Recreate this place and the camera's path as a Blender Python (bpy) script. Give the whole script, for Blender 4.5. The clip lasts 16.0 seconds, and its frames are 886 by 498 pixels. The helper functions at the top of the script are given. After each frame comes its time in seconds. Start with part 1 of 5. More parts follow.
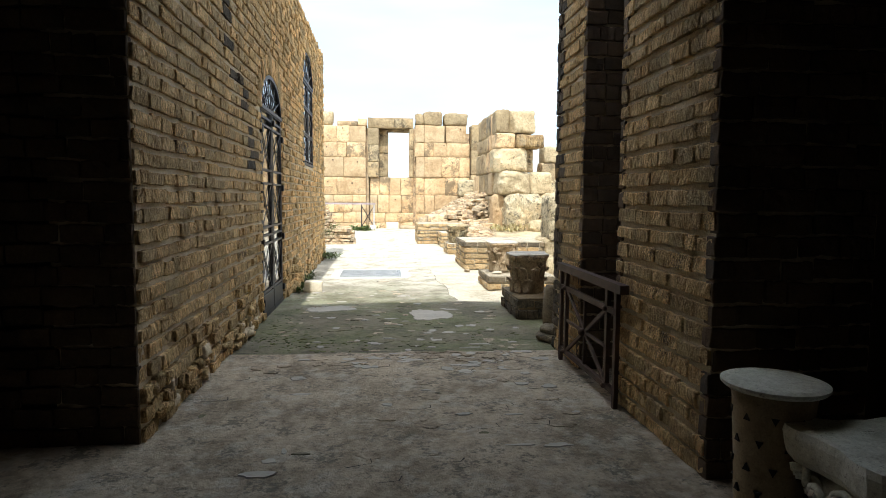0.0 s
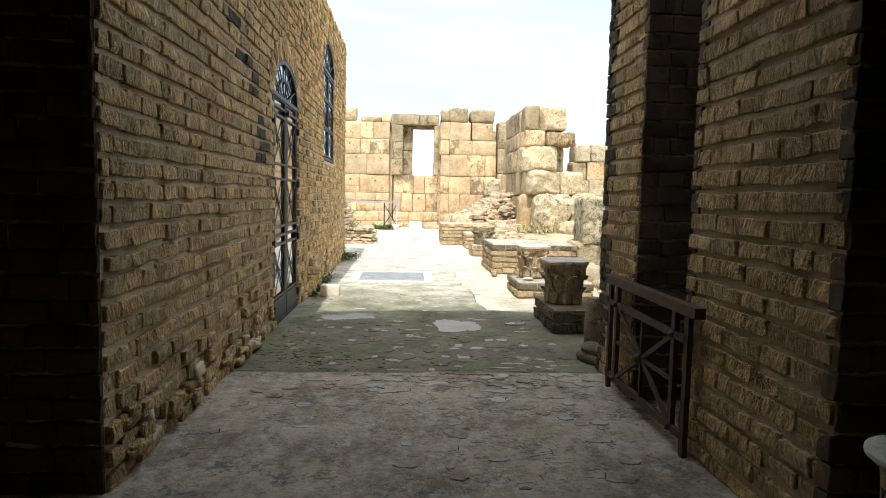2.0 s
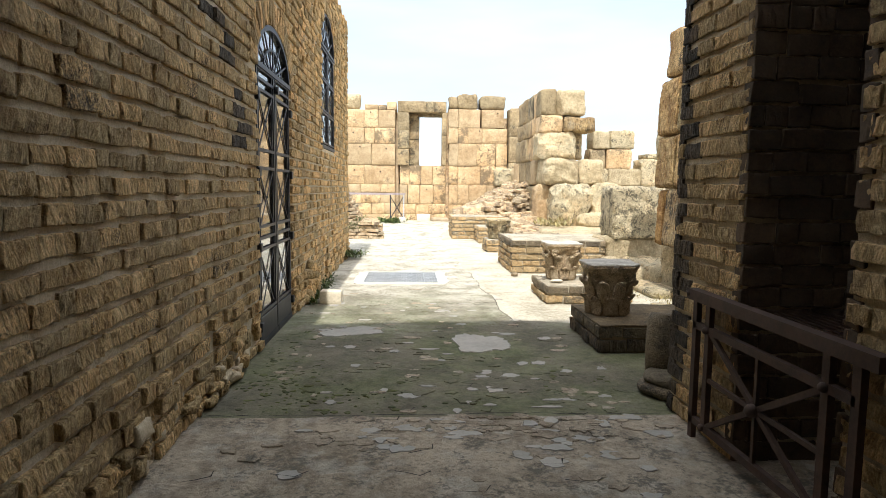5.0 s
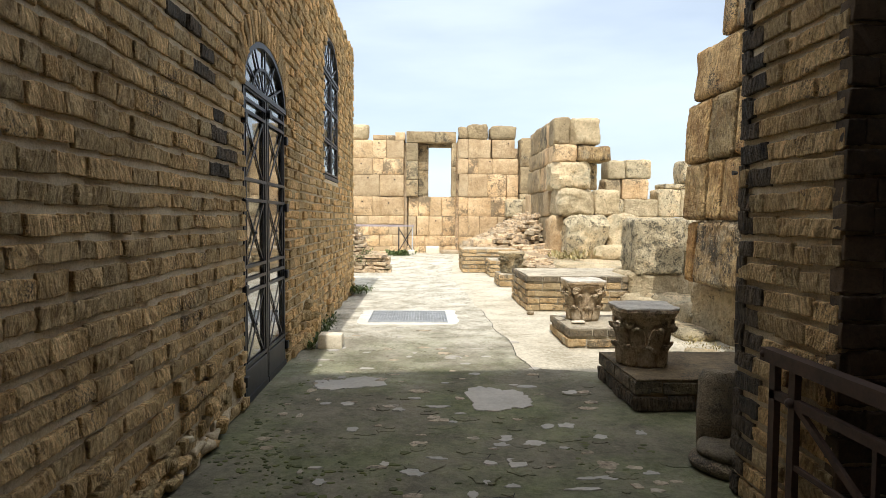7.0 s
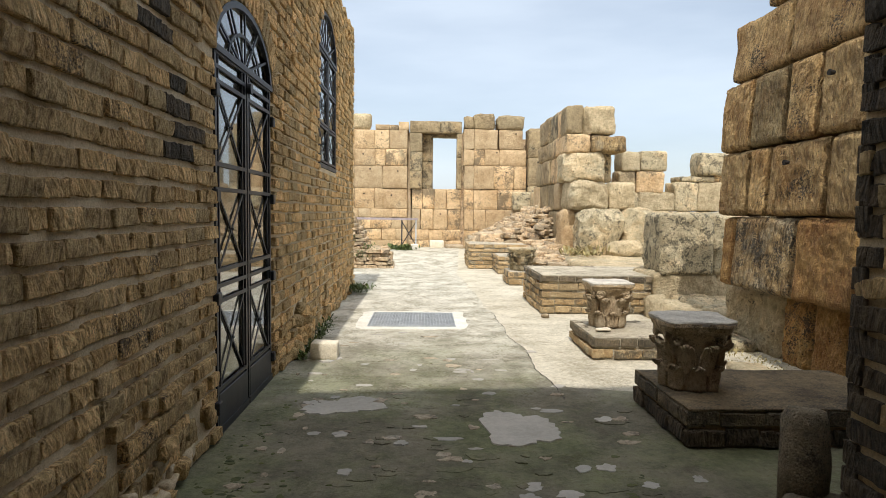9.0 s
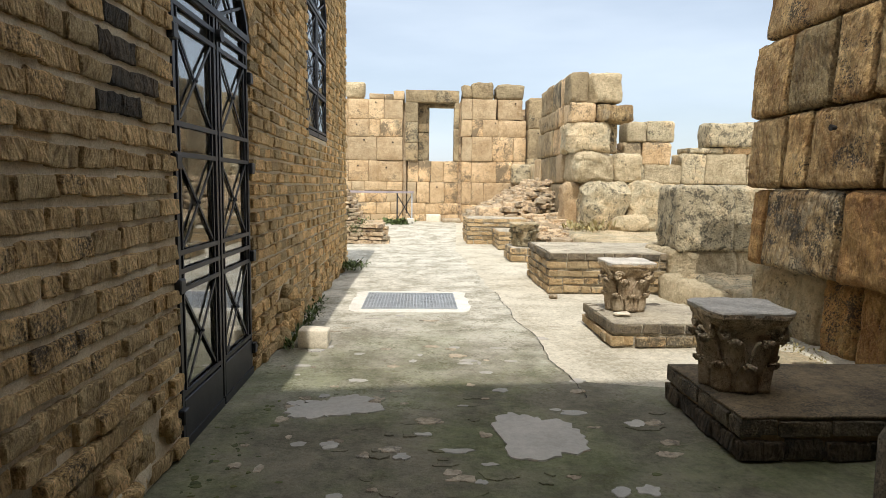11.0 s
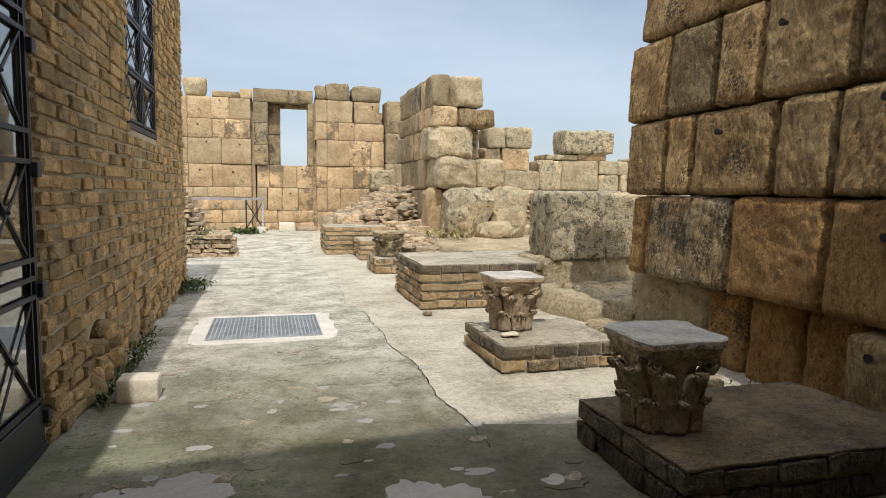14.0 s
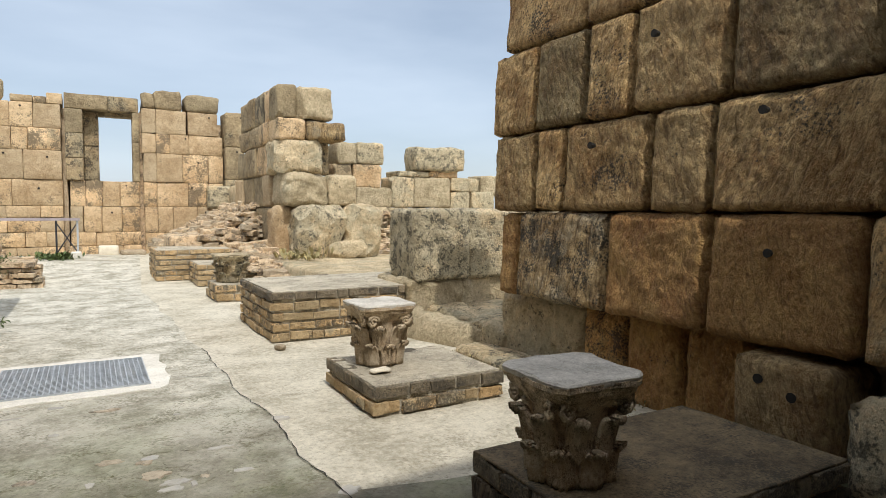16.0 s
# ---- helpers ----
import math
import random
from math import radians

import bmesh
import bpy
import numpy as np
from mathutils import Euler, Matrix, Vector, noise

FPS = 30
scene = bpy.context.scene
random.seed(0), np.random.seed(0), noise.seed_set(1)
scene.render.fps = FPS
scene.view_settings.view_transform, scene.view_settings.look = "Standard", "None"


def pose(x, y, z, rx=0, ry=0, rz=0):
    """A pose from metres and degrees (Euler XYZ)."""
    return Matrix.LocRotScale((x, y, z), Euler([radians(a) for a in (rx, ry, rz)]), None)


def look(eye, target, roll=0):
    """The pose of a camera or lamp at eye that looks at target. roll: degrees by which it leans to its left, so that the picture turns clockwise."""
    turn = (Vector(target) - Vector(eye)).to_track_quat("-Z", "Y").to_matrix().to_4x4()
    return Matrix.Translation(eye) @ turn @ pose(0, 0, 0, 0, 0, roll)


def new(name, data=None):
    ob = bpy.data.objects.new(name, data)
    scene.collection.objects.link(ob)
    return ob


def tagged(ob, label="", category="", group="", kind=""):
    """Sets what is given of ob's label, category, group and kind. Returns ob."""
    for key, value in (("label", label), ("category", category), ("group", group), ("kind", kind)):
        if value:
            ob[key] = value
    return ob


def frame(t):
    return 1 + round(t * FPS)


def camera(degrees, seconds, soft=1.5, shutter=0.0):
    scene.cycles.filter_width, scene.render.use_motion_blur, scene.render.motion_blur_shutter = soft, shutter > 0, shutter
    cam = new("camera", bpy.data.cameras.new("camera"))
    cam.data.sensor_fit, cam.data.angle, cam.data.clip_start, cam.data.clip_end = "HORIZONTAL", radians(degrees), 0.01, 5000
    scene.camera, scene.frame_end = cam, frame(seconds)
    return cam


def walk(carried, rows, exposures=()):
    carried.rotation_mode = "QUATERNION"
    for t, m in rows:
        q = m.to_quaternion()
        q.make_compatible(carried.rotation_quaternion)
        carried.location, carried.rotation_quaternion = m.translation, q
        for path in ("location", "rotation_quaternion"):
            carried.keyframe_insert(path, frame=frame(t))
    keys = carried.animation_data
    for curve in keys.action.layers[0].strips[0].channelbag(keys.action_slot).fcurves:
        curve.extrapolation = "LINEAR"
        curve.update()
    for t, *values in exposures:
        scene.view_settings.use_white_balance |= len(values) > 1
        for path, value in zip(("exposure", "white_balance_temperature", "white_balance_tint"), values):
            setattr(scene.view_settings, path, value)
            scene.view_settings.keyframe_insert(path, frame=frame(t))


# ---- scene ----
cam = camera(70.8, 16.0, soft=0.7)
PATH = [
    (0, (0.419, -1.037, 1.431), (0.61, 0.948, 1.268), 0.4),
    (0.5, (0.379, -0.87, 1.434), (0.578, 1.114, 1.279), 0.2),
    (1, (0.378, -0.701, 1.417), (0.555, 1.285, 1.252), 0.8),
    (1.5, (0.407, -0.474, 1.434), (0.54, 1.516, 1.274), 1.3),
    (2, (0.423, -0.316, 1.432), (0.542, 1.673, 1.265), 1.2),
    (2.5, (0.38, -0.093, 1.444), (0.516, 1.895, 1.279), 0.6),
    (3, (0.34, 0.097, 1.44), (0.497, 2.083, 1.263), 1.2),
    (3.2, (0.316, 0.165, 1.441), (0.447, 2.153, 1.259), 1.1),
    (5.3, (0.354, 0.94, 1.433), (0.455, 2.928, 1.237), 0.6),
    (5.5, (0.336, 0.991, 1.435), (0.449, 2.979, 1.242), 0.8),
    (6, (0.334, 1.153, 1.434), (0.418, 3.145, 1.281), 0.8),
    (6.5, (0.352, 1.393, 1.465), (0.388, 3.392, 1.388), 1.2),
    (7, (0.373, 1.532, 1.456), (0.443, 3.529, 1.358), 0.4),
    (7.5, (0.348, 1.753, 1.457), (0.455, 3.748, 1.353), 0.4),
    (8, (0.313, 1.958, 1.462), (0.418, 3.951, 1.332), 0.2),
    (8.5, (0.304, 2.122, 1.448), (0.374, 4.115, 1.299), 0.6),
    (9, (0.34, 2.351, 1.467), (0.401, 4.346, 1.346), 0.7),
    (9.2, (0.36, 2.4, 1.456), (0.412, 4.394, 1.317), 0.9),
    (11.3, (0.284, 3.145, 1.448), (0.37, 5.133, 1.243), 0.9),
    (11.5, (0.295, 3.23, 1.448), (0.374, 5.219, 1.25), 1.3),
    (12, (0.317, 3.37, 1.456), (0.396, 5.359, 1.264), 0.7),
    (12.5, (0.304, 3.5, 1.435), (0.447, 5.485, 1.239), 0.7),
    (13, (0.277, 3.67, 1.46), (0.601, 5.634, 1.271), 0.3),
    (13.5, (0.25, 3.79, 1.462), (0.717, 5.728, 1.3), 0.2),
    (14, (0.252, 3.879, 1.455), (0.787, 5.797, 1.274), 0.7),
    (14.5, (0.292, 4.044, 1.458), (0.887, 5.946, 1.281), 0.5),
    (15, (0.342, 4.204, 1.462), (0.963, 6.097, 1.288), 0.6),
    (15.5, (0.349, 4.323, 1.453), (1.107, 6.166, 1.286), 0.7),
    (16, (0.347, 4.517, 1.452), (1.331, 6.254, 1.331), 0.3),
]
walk(cam, [(t, look(eye, target, roll)) for t, eye, target, roll in PATH],
     exposures=[(0, 0.60, 6400, 8), (3, 0.52, 6450, 8), (5.5, 0.47, 6600, 10), (7.3, 0.12, 6700, 10), (8.3, -0.08, 6700, 10), (9.2, 0.0, 6700, 10), (12.3, 0.0, 6600, 10), (13, -0.22, 6550, 10), (14.5, -0.30, 6500, 10), (16, -0.24, 6450, 10)])

# ---- world, sun ----
SUN_DIR = Vector((0.062, 0.63, -1.0)).normalized()
world = bpy.data.worlds.new("world")
scene.world = world
world.use_nodes = True
wn, wl = world.node_tree.nodes, world.node_tree.links
sky = wn.new("ShaderNodeTexSky")
sky.sky_type, sky.sun_disc = "NISHITA", False
sky.sun_elevation, sky.sun_rotation = math.asin(-SUN_DIR.z), math.atan2(-SUN_DIR.x, -SUN_DIR.y)
sky.air_density, sky.dust_density, sky.ozone_density = 1.0, 1.6, 1.2
wtc = wn.new("ShaderNodeTexCoord")
wmap = wn.new("ShaderNodeMapping")
wmap.inputs["Scale"].default_value = (1.2, 2.0, 5.5)
wmap.inputs["Rotation"].default_value = (0.0, 0.12, 0.3)
wnoise = wn.new("ShaderNodeTexNoise")
wnoise.inputs["Scale"].default_value, wnoise.inputs["Detail"].default_value = 1.6, 5.0
wramp = wn.new("ShaderNodeValToRGB")
wramp.color_ramp.elements[0].position, wramp.color_ramp.elements[1].position = 0.3, 0.78
wramp.color_ramp.elements[0].color, wramp.color_ramp.elements[1].color = (0.34, 0.34, 0.34, 1), (0.66, 0.66, 0.66, 1)
wmix = wn.new("ShaderNodeMix")
wmix.data_type = "RGBA"
# thin high cloud brighter towards the sun; unseen glow added to lift shaded walls
wdot = wn.new("ShaderNodeVectorMath")
wdot.operation = "DOT_PRODUCT"
wdot.inputs[1].default_value = -SUN_DIR
wglow = wn.new("ShaderNodeMapRange")
wglow.interpolation_type = "SMOOTHSTEP"
wglow.inputs["From Min"].default_value, wglow.inputs["From Max"].default_value = 0.1, 1.0
wglow.inputs["To Min"].default_value, wglow.inputs["To Max"].default_value = 0.0, 1.0
wcloud = wn.new("ShaderNodeVectorMath")
wcloud.operation = "MULTIPLY_ADD"
wcloud.inputs[1].default_value = (14.6, 14.0, 12.8)
wcloud.inputs[2].default_value = (8.0, 9.1, 10.4)
wl.new(wtc.outputs["Generated"], wdot.inputs[0])
wl.new(wdot.outputs["Value"], wglow.inputs["Value"])
wl.new(wglow.outputs["Result"], wcloud.inputs[0])
wl.new(wcloud.outputs["Vector"], wmix.inputs["B"])
wl.new(wtc.outputs["Generated"], wmap.inputs["Vector"])
wl.new(wmap.outputs["Vector"], wnoise.inputs["Vector"])
wl.new(wnoise.outputs["Fac"], wramp.inputs["Fac"])
wl.new(wramp.outputs["Color"], wmix.inputs["Factor"])
wl.new(sky.outputs["Color"], wmix.inputs["A"])
wl.new(wmix.outputs["Result"], wn["Background"].inputs["Color"])
wn["Background"].inputs["Strength"].default_value = 0.13
sun_data = bpy.data.lights.new("sun", "SUN")
sun_data.energy, sun_data.angle, sun_data.color = 3.6, radians(0.5), (1.0, 0.96, 0.89)
sun = new("sun", sun_data)
sun.rotation_mode = "QUATERNION"
sun.rotation_quaternion = SUN_DIR.to_track_quat("-Z", "Y")
sun.location = (0, -10, 20)


# ---- materials ----
def material(name, low, high, rough=0.9, coarse=1.5, fine=14.0, bump=0.5, depth=0.02, dark=None, dark_at=(0.55, 0.72), dark_scale=2.2,
             dots=0.0, streaks=None, vary=0.25, metal=0.0, stretch=(1, 1, 1), tool=0.0, moss=None, mix_range=(0.38, 0.60), grit=0.3, lichen=None, own=False, furrow=(48.0, 7.0, 0.22)):
    """Two scales of colour noise, lichen or grime blotches, per-piece variation and fine relief, all in world metres."""
    m = bpy.data.materials.new(name)
    m.use_nodes = True
    n, l = m.node_tree.nodes, m.node_tree.links
    b = n["Principled BSDF"]
    b.inputs["Metallic"].default_value = metal
    geo, info = n.new("ShaderNodeNewGeometry"), n.new("ShaderNodeObjectInfo")
    mp = n.new("ShaderNodeMapping")
    mp.inputs["Scale"].default_value = stretch
    l.new(geo.outputs["Position"], mp.inputs["Vector"])
    if own:
        shift = n.new("ShaderNodeVectorMath")
        shift.operation = "MULTIPLY_ADD"
        shift.inputs[1].default_value = (37.0, 53.0, 71.0)
        l.new(info.outputs["Random"], shift.inputs[0])
        l.new(geo.outputs["Position"], shift.inputs[2])
        l.new(shift.outputs[0], mp.inputs["Vector"])

    def noise_node(scale, detail=4.0, rough_=0.6):
        t = n.new("ShaderNodeTexNoise")
        t.inputs["Scale"].default_value, t.inputs["Detail"].default_value, t.inputs["Roughness"].default_value = scale, detail, rough_
        l.new(mp.outputs["Vector"], t.inputs["Vector"])
        return t.outputs["Fac"]

    def math_node(op, a, c, d=None):
        t = n.new("ShaderNodeMath")
        t.operation = op
        for i, v in enumerate((a, c, d)):
            if v is None:
                continue
            if isinstance(v, (int, float)):
                t.inputs[i].default_value = v
            else:
                l.new(v, t.inputs[i])
        return t.outputs[0]

    def mix(fac, a, c, blend="MIX"):
        t = n.new("ShaderNodeMix")
        t.data_type, t.blend_type = "RGBA", blend
        for key, v in (("Factor", fac), ("A", a), ("B", c)):
            if isinstance(v, (int, float)):
                t.inputs[key].default_value = v
            elif isinstance(v, tuple):
                t.inputs[key].default_value = (*v, 1)
            else:
                l.new(v, t.inputs[key])
        return t.outputs["Result"]

    def ramp(v, a, c):
        t = n.new("ShaderNodeMapRange")
        t.inputs["From Min"].default_value, t.inputs["From Max"].default_value = a, c
        l.new(v, t.inputs["Value"])
        return t.outputs["Result"]

    big, small = noise_node(coarse), noise_node(fine, 6.0, 0.7)
    f = math_node("ADD", math_node("MULTIPLY", big, 0.55), math_node("MULTIPLY", small, 0.45))
    col = mix(ramp(f, *mix_range), low, high)
    speck = noise_node(fine * 3.5, 2.0)
    col = mix(math_node("MULTIPLY", ramp(speck, 0.54, 0.70), grit), col, tuple(v * 0.35 for v in low))
    col = mix(math_node("MULTIPLY", ramp(speck, 0.44, 0.30), grit), col, tuple(min(0.85, v * 1.35) for v in high))
    rnd = math_node("FRACT", math_node("ADD", info.outputs["Random"], geo.outputs["Random Per Island"]), 0.0)
    if vary:
        tone = n.new("ShaderNodeCombineColor")
        v = math_node("MULTIPLY_ADD", rnd, 2 * vary, 1 - vary)
        l.new(v, tone.inputs[0])
        l.new(math_node("MULTIPLY_ADD", rnd, 1.7 * vary, 1 - 0.85 * vary), tone.inputs[1])
        l.new(math_node("MULTIPLY_ADD", rnd, 1.4 * vary, 1 - 0.7 * vary), tone.inputs[2])
        col = mix(1.0, col, tone.outputs[0], "MULTIPLY")
    if lichen:
        patchy = math_node("ADD", noise_node(lichen[1], 9.0, 0.7), math_node("MULTIPLY_ADD", rnd, 0.3, -0.15))
        col = mix(math_node("MULTIPLY", ramp(patchy, lichen[2], lichen[2] + 0.12), 0.8), col, mix(ramp(small, 0.3, 0.7), tuple(v * 0.7 for v in lichen[0]), tuple(v * 1.3 for v in lichen[0])))
    if dark:
        blot = math_node("ADD", math_node("MULTIPLY", noise_node(dark_scale * 1.7, 8.0, 0.74), 0.7), math_node("MULTIPLY", speck, 0.3))
        if vary:
            blot = math_node("ADD", blot, math_node("MULTIPLY_ADD", rnd, 0.16, -0.08))
        col = mix(math_node("MULTIPLY", ramp(blot, *dark_at), 0.85), col, dark)
    if moss:
        sep = n.new("ShaderNodeSeparateXYZ")
        l.new(geo.outputs["Position"], sep.inputs[0])
        far = math_node("ADD", sep.outputs[1], math_node("MULTIPLY", noise_node(0.8, 5.0, 0.7), -5.0))
        far = math_node("ADD", far, math_node("MULTIPLY", small, -1.6))
        tint = mix(ramp(noise_node(0.9, 5.0, 0.7), 0.43, 0.60), moss[0], moss[1])
        col = mix(math_node("MULTIPLY", ramp(far, moss[3], moss[2]), 0.85), col, mix(ramp(f, 0.38, 0.62), tint, mix(1.0, tint, (2.3, 2.2, 2.3), "MULTIPLY")))
    if streaks:
        col = mix(math_node("MULTIPLY", ramp(noise_node(streaks[1], 3.0), 0.56, 0.7), 0.8), col, streaks[0])
    r = math_node("MULTIPLY_ADD", small, 0.25, rough - 0.12)
    l.new(r, b.inputs["Roughness"])
    h = math_node("ADD", math_node("MULTIPLY", noise_node(fine * 0.5, 8.0, 0.72), 1.0), math_node("MULTIPLY", noise_node(fine * 2.5, 3.0), 0.3))
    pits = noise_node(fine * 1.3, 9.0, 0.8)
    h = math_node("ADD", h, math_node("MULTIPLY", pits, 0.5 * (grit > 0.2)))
    # relief shade painted in: colour darker in bump pits, lighter on raised grain
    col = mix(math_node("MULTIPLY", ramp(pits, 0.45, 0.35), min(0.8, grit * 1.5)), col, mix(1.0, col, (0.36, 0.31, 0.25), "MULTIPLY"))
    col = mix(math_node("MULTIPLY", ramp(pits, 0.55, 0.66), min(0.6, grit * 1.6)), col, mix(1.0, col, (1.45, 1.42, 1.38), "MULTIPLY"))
    if dots:
        vor = n.new("ShaderNodeTexVoronoi")
        vor.inputs["Scale"].default_value = dots
        l.new(mp.outputs["Vector"], vor.inputs["Vector"])
        h = math_node("ADD", h, math_node("MULTIPLY", ramp(vor.outputs["Distance"], 0.0, 0.35), 0.5))
    if tool:
        marks = []
        for slant in (-furrow[2], furrow[2]):
            mp2 = n.new("ShaderNodeMapping")
            mp2.inputs["Scale"].default_value = (furrow[0], furrow[0], furrow[1])
            turn2 = n.new("ShaderNodeMapping")
            turn2.inputs["Rotation"].default_value = (slant, 0.0, 0.0)
            l.new(geo.outputs["Position"], turn2.inputs["Vector"])
            l.new(turn2.outputs["Vector"], mp2.inputs["Vector"])
            t = n.new("ShaderNodeTexNoise")
            t.inputs["Scale"].default_value, t.inputs["Detail"].default_value, t.inputs["Distortion"].default_value = 1.0, 3.0, 0.4
            l.new(mp2.outputs["Vector"], t.inputs["Vector"])
            marks.append(t.outputs["Fac"])
        pick = math_node("GREATER_THAN", rnd, 0.5)
        mark = math_node("ADD", math_node("MULTIPLY", marks[0], pick), math_node("MULTIPLY", marks[1], math_node("SUBTRACT", 1.0, pick)))
        h = math_node("ADD", h, math_node("MULTIPLY", mark, tool * 1.6))
        # groove shade and ridge highlight go into the colour along the tool marks
        col = mix(math_node("MULTIPLY", ramp(mark, 0.50, 0.34), min(0.9, tool)), col, mix(1.0, col, (0.34, 0.29, 0.24), "MULTIPLY"))
        col = mix(math_node("MULTIPLY", ramp(mark, 0.56, 0.70), 0.5 * tool), col, mix(1.0, col, (1.4, 1.38, 1.34), "MULTIPLY"))
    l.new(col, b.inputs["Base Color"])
    bp = n.new("ShaderNodeBump")
    bp.inputs["Strength"].default_value, bp.inputs["Distance"].default_value = bump, depth
    l.new(h, bp.inputs["Height"])
    l.new(bp.outputs["Normal"], b.inputs["Normal"])
    return m


M_BRICK = material("weathered_tan_brick", (0.40, 0.25, 0.095), (0.80, 0.575, 0.29), coarse=7, fine=24, bump=0.9, depth=0.05, dark=(0.05, 0.042, 0.034),
                   dark_at=(0.60, 0.68), dark_scale=0.9, vary=0.26, tool=0.62, furrow=(44.0, 13.0, 0.35), lichen=((0.40, 0.33, 0.20), 3.5, 0.74), grit=0.3)
M_BRICK_SMALL = material("ochre_brick", (0.44, 0.265, 0.10), (0.76, 0.535, 0.265), coarse=5, fine=24, bump=1.0, depth=0.05, dark=(0.08, 0.06, 0.045),
                         dark_at=(0.61, 0.70), dark_scale=1.4, vary=0.36, lichen=((0.42, 0.34, 0.21), 3.0, 0.7), grit=0.35)
# near-black colour painted in for the shade inside sockets, pierced holes and cracks
M_HOLE_SHADE = material("painted_hole_shade", (0.012, 0.010, 0.008), (0.02, 0.016, 0.012), vary=0.0)
M_BRICK_BLACK = material("black_brick", (0.045, 0.036, 0.026), (0.16, 0.12, 0.075), coarse=6, fine=26, bump=1.0, depth=0.05, vary=0.3, tool=0.9)
M_MORTAR = material("sandy_mortar", (0.45, 0.36, 0.23), (0.68, 0.57, 0.40), coarse=2, fine=40, bump=0.8, depth=0.012, vary=0.0)
# darker copy of the brick: shade painted in for faces turned from the light
M_SHADED_BRICK = material("brick_shade_painted", (0.06, 0.04, 0.025), (0.135, 0.09, 0.052), coarse=4, fine=26, bump=0.7, depth=0.012, vary=0.25)
M_ASHLAR = material("ochre_sandstone_with_lichen", (0.36, 0.20, 0.07), (0.68, 0.475, 0.225), coarse=2.2, fine=15, bump=1.0, depth=0.09,
                    dark=(0.04, 0.037, 0.032), dark_at=(0.565, 0.62), dark_scale=0.8, vary=0.40, tool=0.62, furrow=(30.0, 10.0, 0.3), lichen=((0.42, 0.35, 0.22), 1.7, 0.6), mix_range=(0.40, 0.58), own=True)
M_ASHLAR_RED = material("rust_brown_sandstone", (0.34, 0.155, 0.045), (0.60, 0.36, 0.13), coarse=2.6, fine=17, bump=1.0, depth=0.09,
                        dark=(0.05, 0.042, 0.034), dark_at=(0.57, 0.63), dark_scale=1.2, vary=0.1, tool=0.45, furrow=(34.0, 14.0, 0.3), lichen=((0.46, 0.33, 0.14), 3.0, 0.62), own=True)
M_ASHLAR_BLACK = material("black_lichened_sandstone", (0.30, 0.19, 0.085), (0.60, 0.44, 0.23), coarse=2.2, fine=16, bump=1.0, depth=0.09,
                          dark=(0.04, 0.04, 0.034), dark_at=(0.53, 0.60), dark_scale=2.2, vary=0.12, tool=0.7, furrow=(30.0, 4.0, 0.15), lichen=((0.45, 0.38, 0.26), 2.4, 0.54), own=True)
M_ASHLAR_FAR = material("warm_sandstone", (0.42, 0.275, 0.14), (0.68, 0.505, 0.305), coarse=1.2, fine=9, bump=1.0, depth=0.06,
                        dark=(0.14, 0.11, 0.07), dark_at=(0.54, 0.60), dark_scale=1.1, vary=0.27, lichen=((0.33, 0.28, 0.18), 0.9, 0.62), own=True)
M_GREY_STONE = material("grey_lichened_sandstone", (0.42, 0.325, 0.19), (0.74, 0.60, 0.385), coarse=1.8, fine=11, bump=1.0, depth=0.10,
                        dark=(0.075, 0.068, 0.05), dark_at=(0.57, 0.64), dark_scale=4.2, vary=0.26, lichen=((0.50, 0.44, 0.30), 1.4, 0.50), mix_range=(0.40, 0.58), own=True)
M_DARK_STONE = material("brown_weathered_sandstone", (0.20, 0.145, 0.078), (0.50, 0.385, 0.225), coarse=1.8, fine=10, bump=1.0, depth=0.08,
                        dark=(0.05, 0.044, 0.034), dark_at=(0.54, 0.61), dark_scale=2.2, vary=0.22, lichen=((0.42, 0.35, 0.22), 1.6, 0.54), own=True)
M_RUBBLE = material("pale_rubble_stone", (0.38, 0.275, 0.165), (0.66, 0.52, 0.355), coarse=2.5, fine=14, bump=1.0, depth=0.04,
                    dark=(0.12, 0.095, 0.07), dark_at=(0.54, 0.63), dark_scale=2.5, vary=0.36, lichen=((0.34, 0.30, 0.21), 2.5, 0.6))
M_PLINTH = material("plinth_brick", (0.38, 0.25, 0.115), (0.64, 0.47, 0.265), coarse=3, fine=20, bump=1.0, depth=0.035,
                    dark=(0.08, 0.07, 0.05), dark_at=(0.52, 0.60), dark_scale=2.4, vary=0.32, lichen=((0.30, 0.27, 0.19), 3.0, 0.56), own=True)
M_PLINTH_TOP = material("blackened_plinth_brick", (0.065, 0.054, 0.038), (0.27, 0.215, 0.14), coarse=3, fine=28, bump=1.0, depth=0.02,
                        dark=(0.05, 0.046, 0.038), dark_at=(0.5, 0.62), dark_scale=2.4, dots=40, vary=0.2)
M_PLINTH_FILL = material("plinth_fill", (0.30, 0.265, 0.20), (0.56, 0.50, 0.385), coarse=2.5, fine=24, bump=0.8, depth=0.02,
                         dark=(0.11, 0.10, 0.078), dark_at=(0.50, 0.62), dark_scale=2.2, vary=0.0)
M_PLINTH_MORTAR = material("brown_mortar", (0.20, 0.135, 0.075), (0.36, 0.26, 0.15), coarse=3, fine=40, bump=0.6, depth=0.01, vary=0.0)
M_PALE_MARBLE = material("pale_marble", (0.55, 0.53, 0.42), (0.80, 0.79, 0.68), coarse=6, fine=30, bump=0.6, depth=0.008,
                         dark=(0.18, 0.17, 0.12), dark_at=(0.58, 0.68), dark_scale=6.0, vary=0.0)
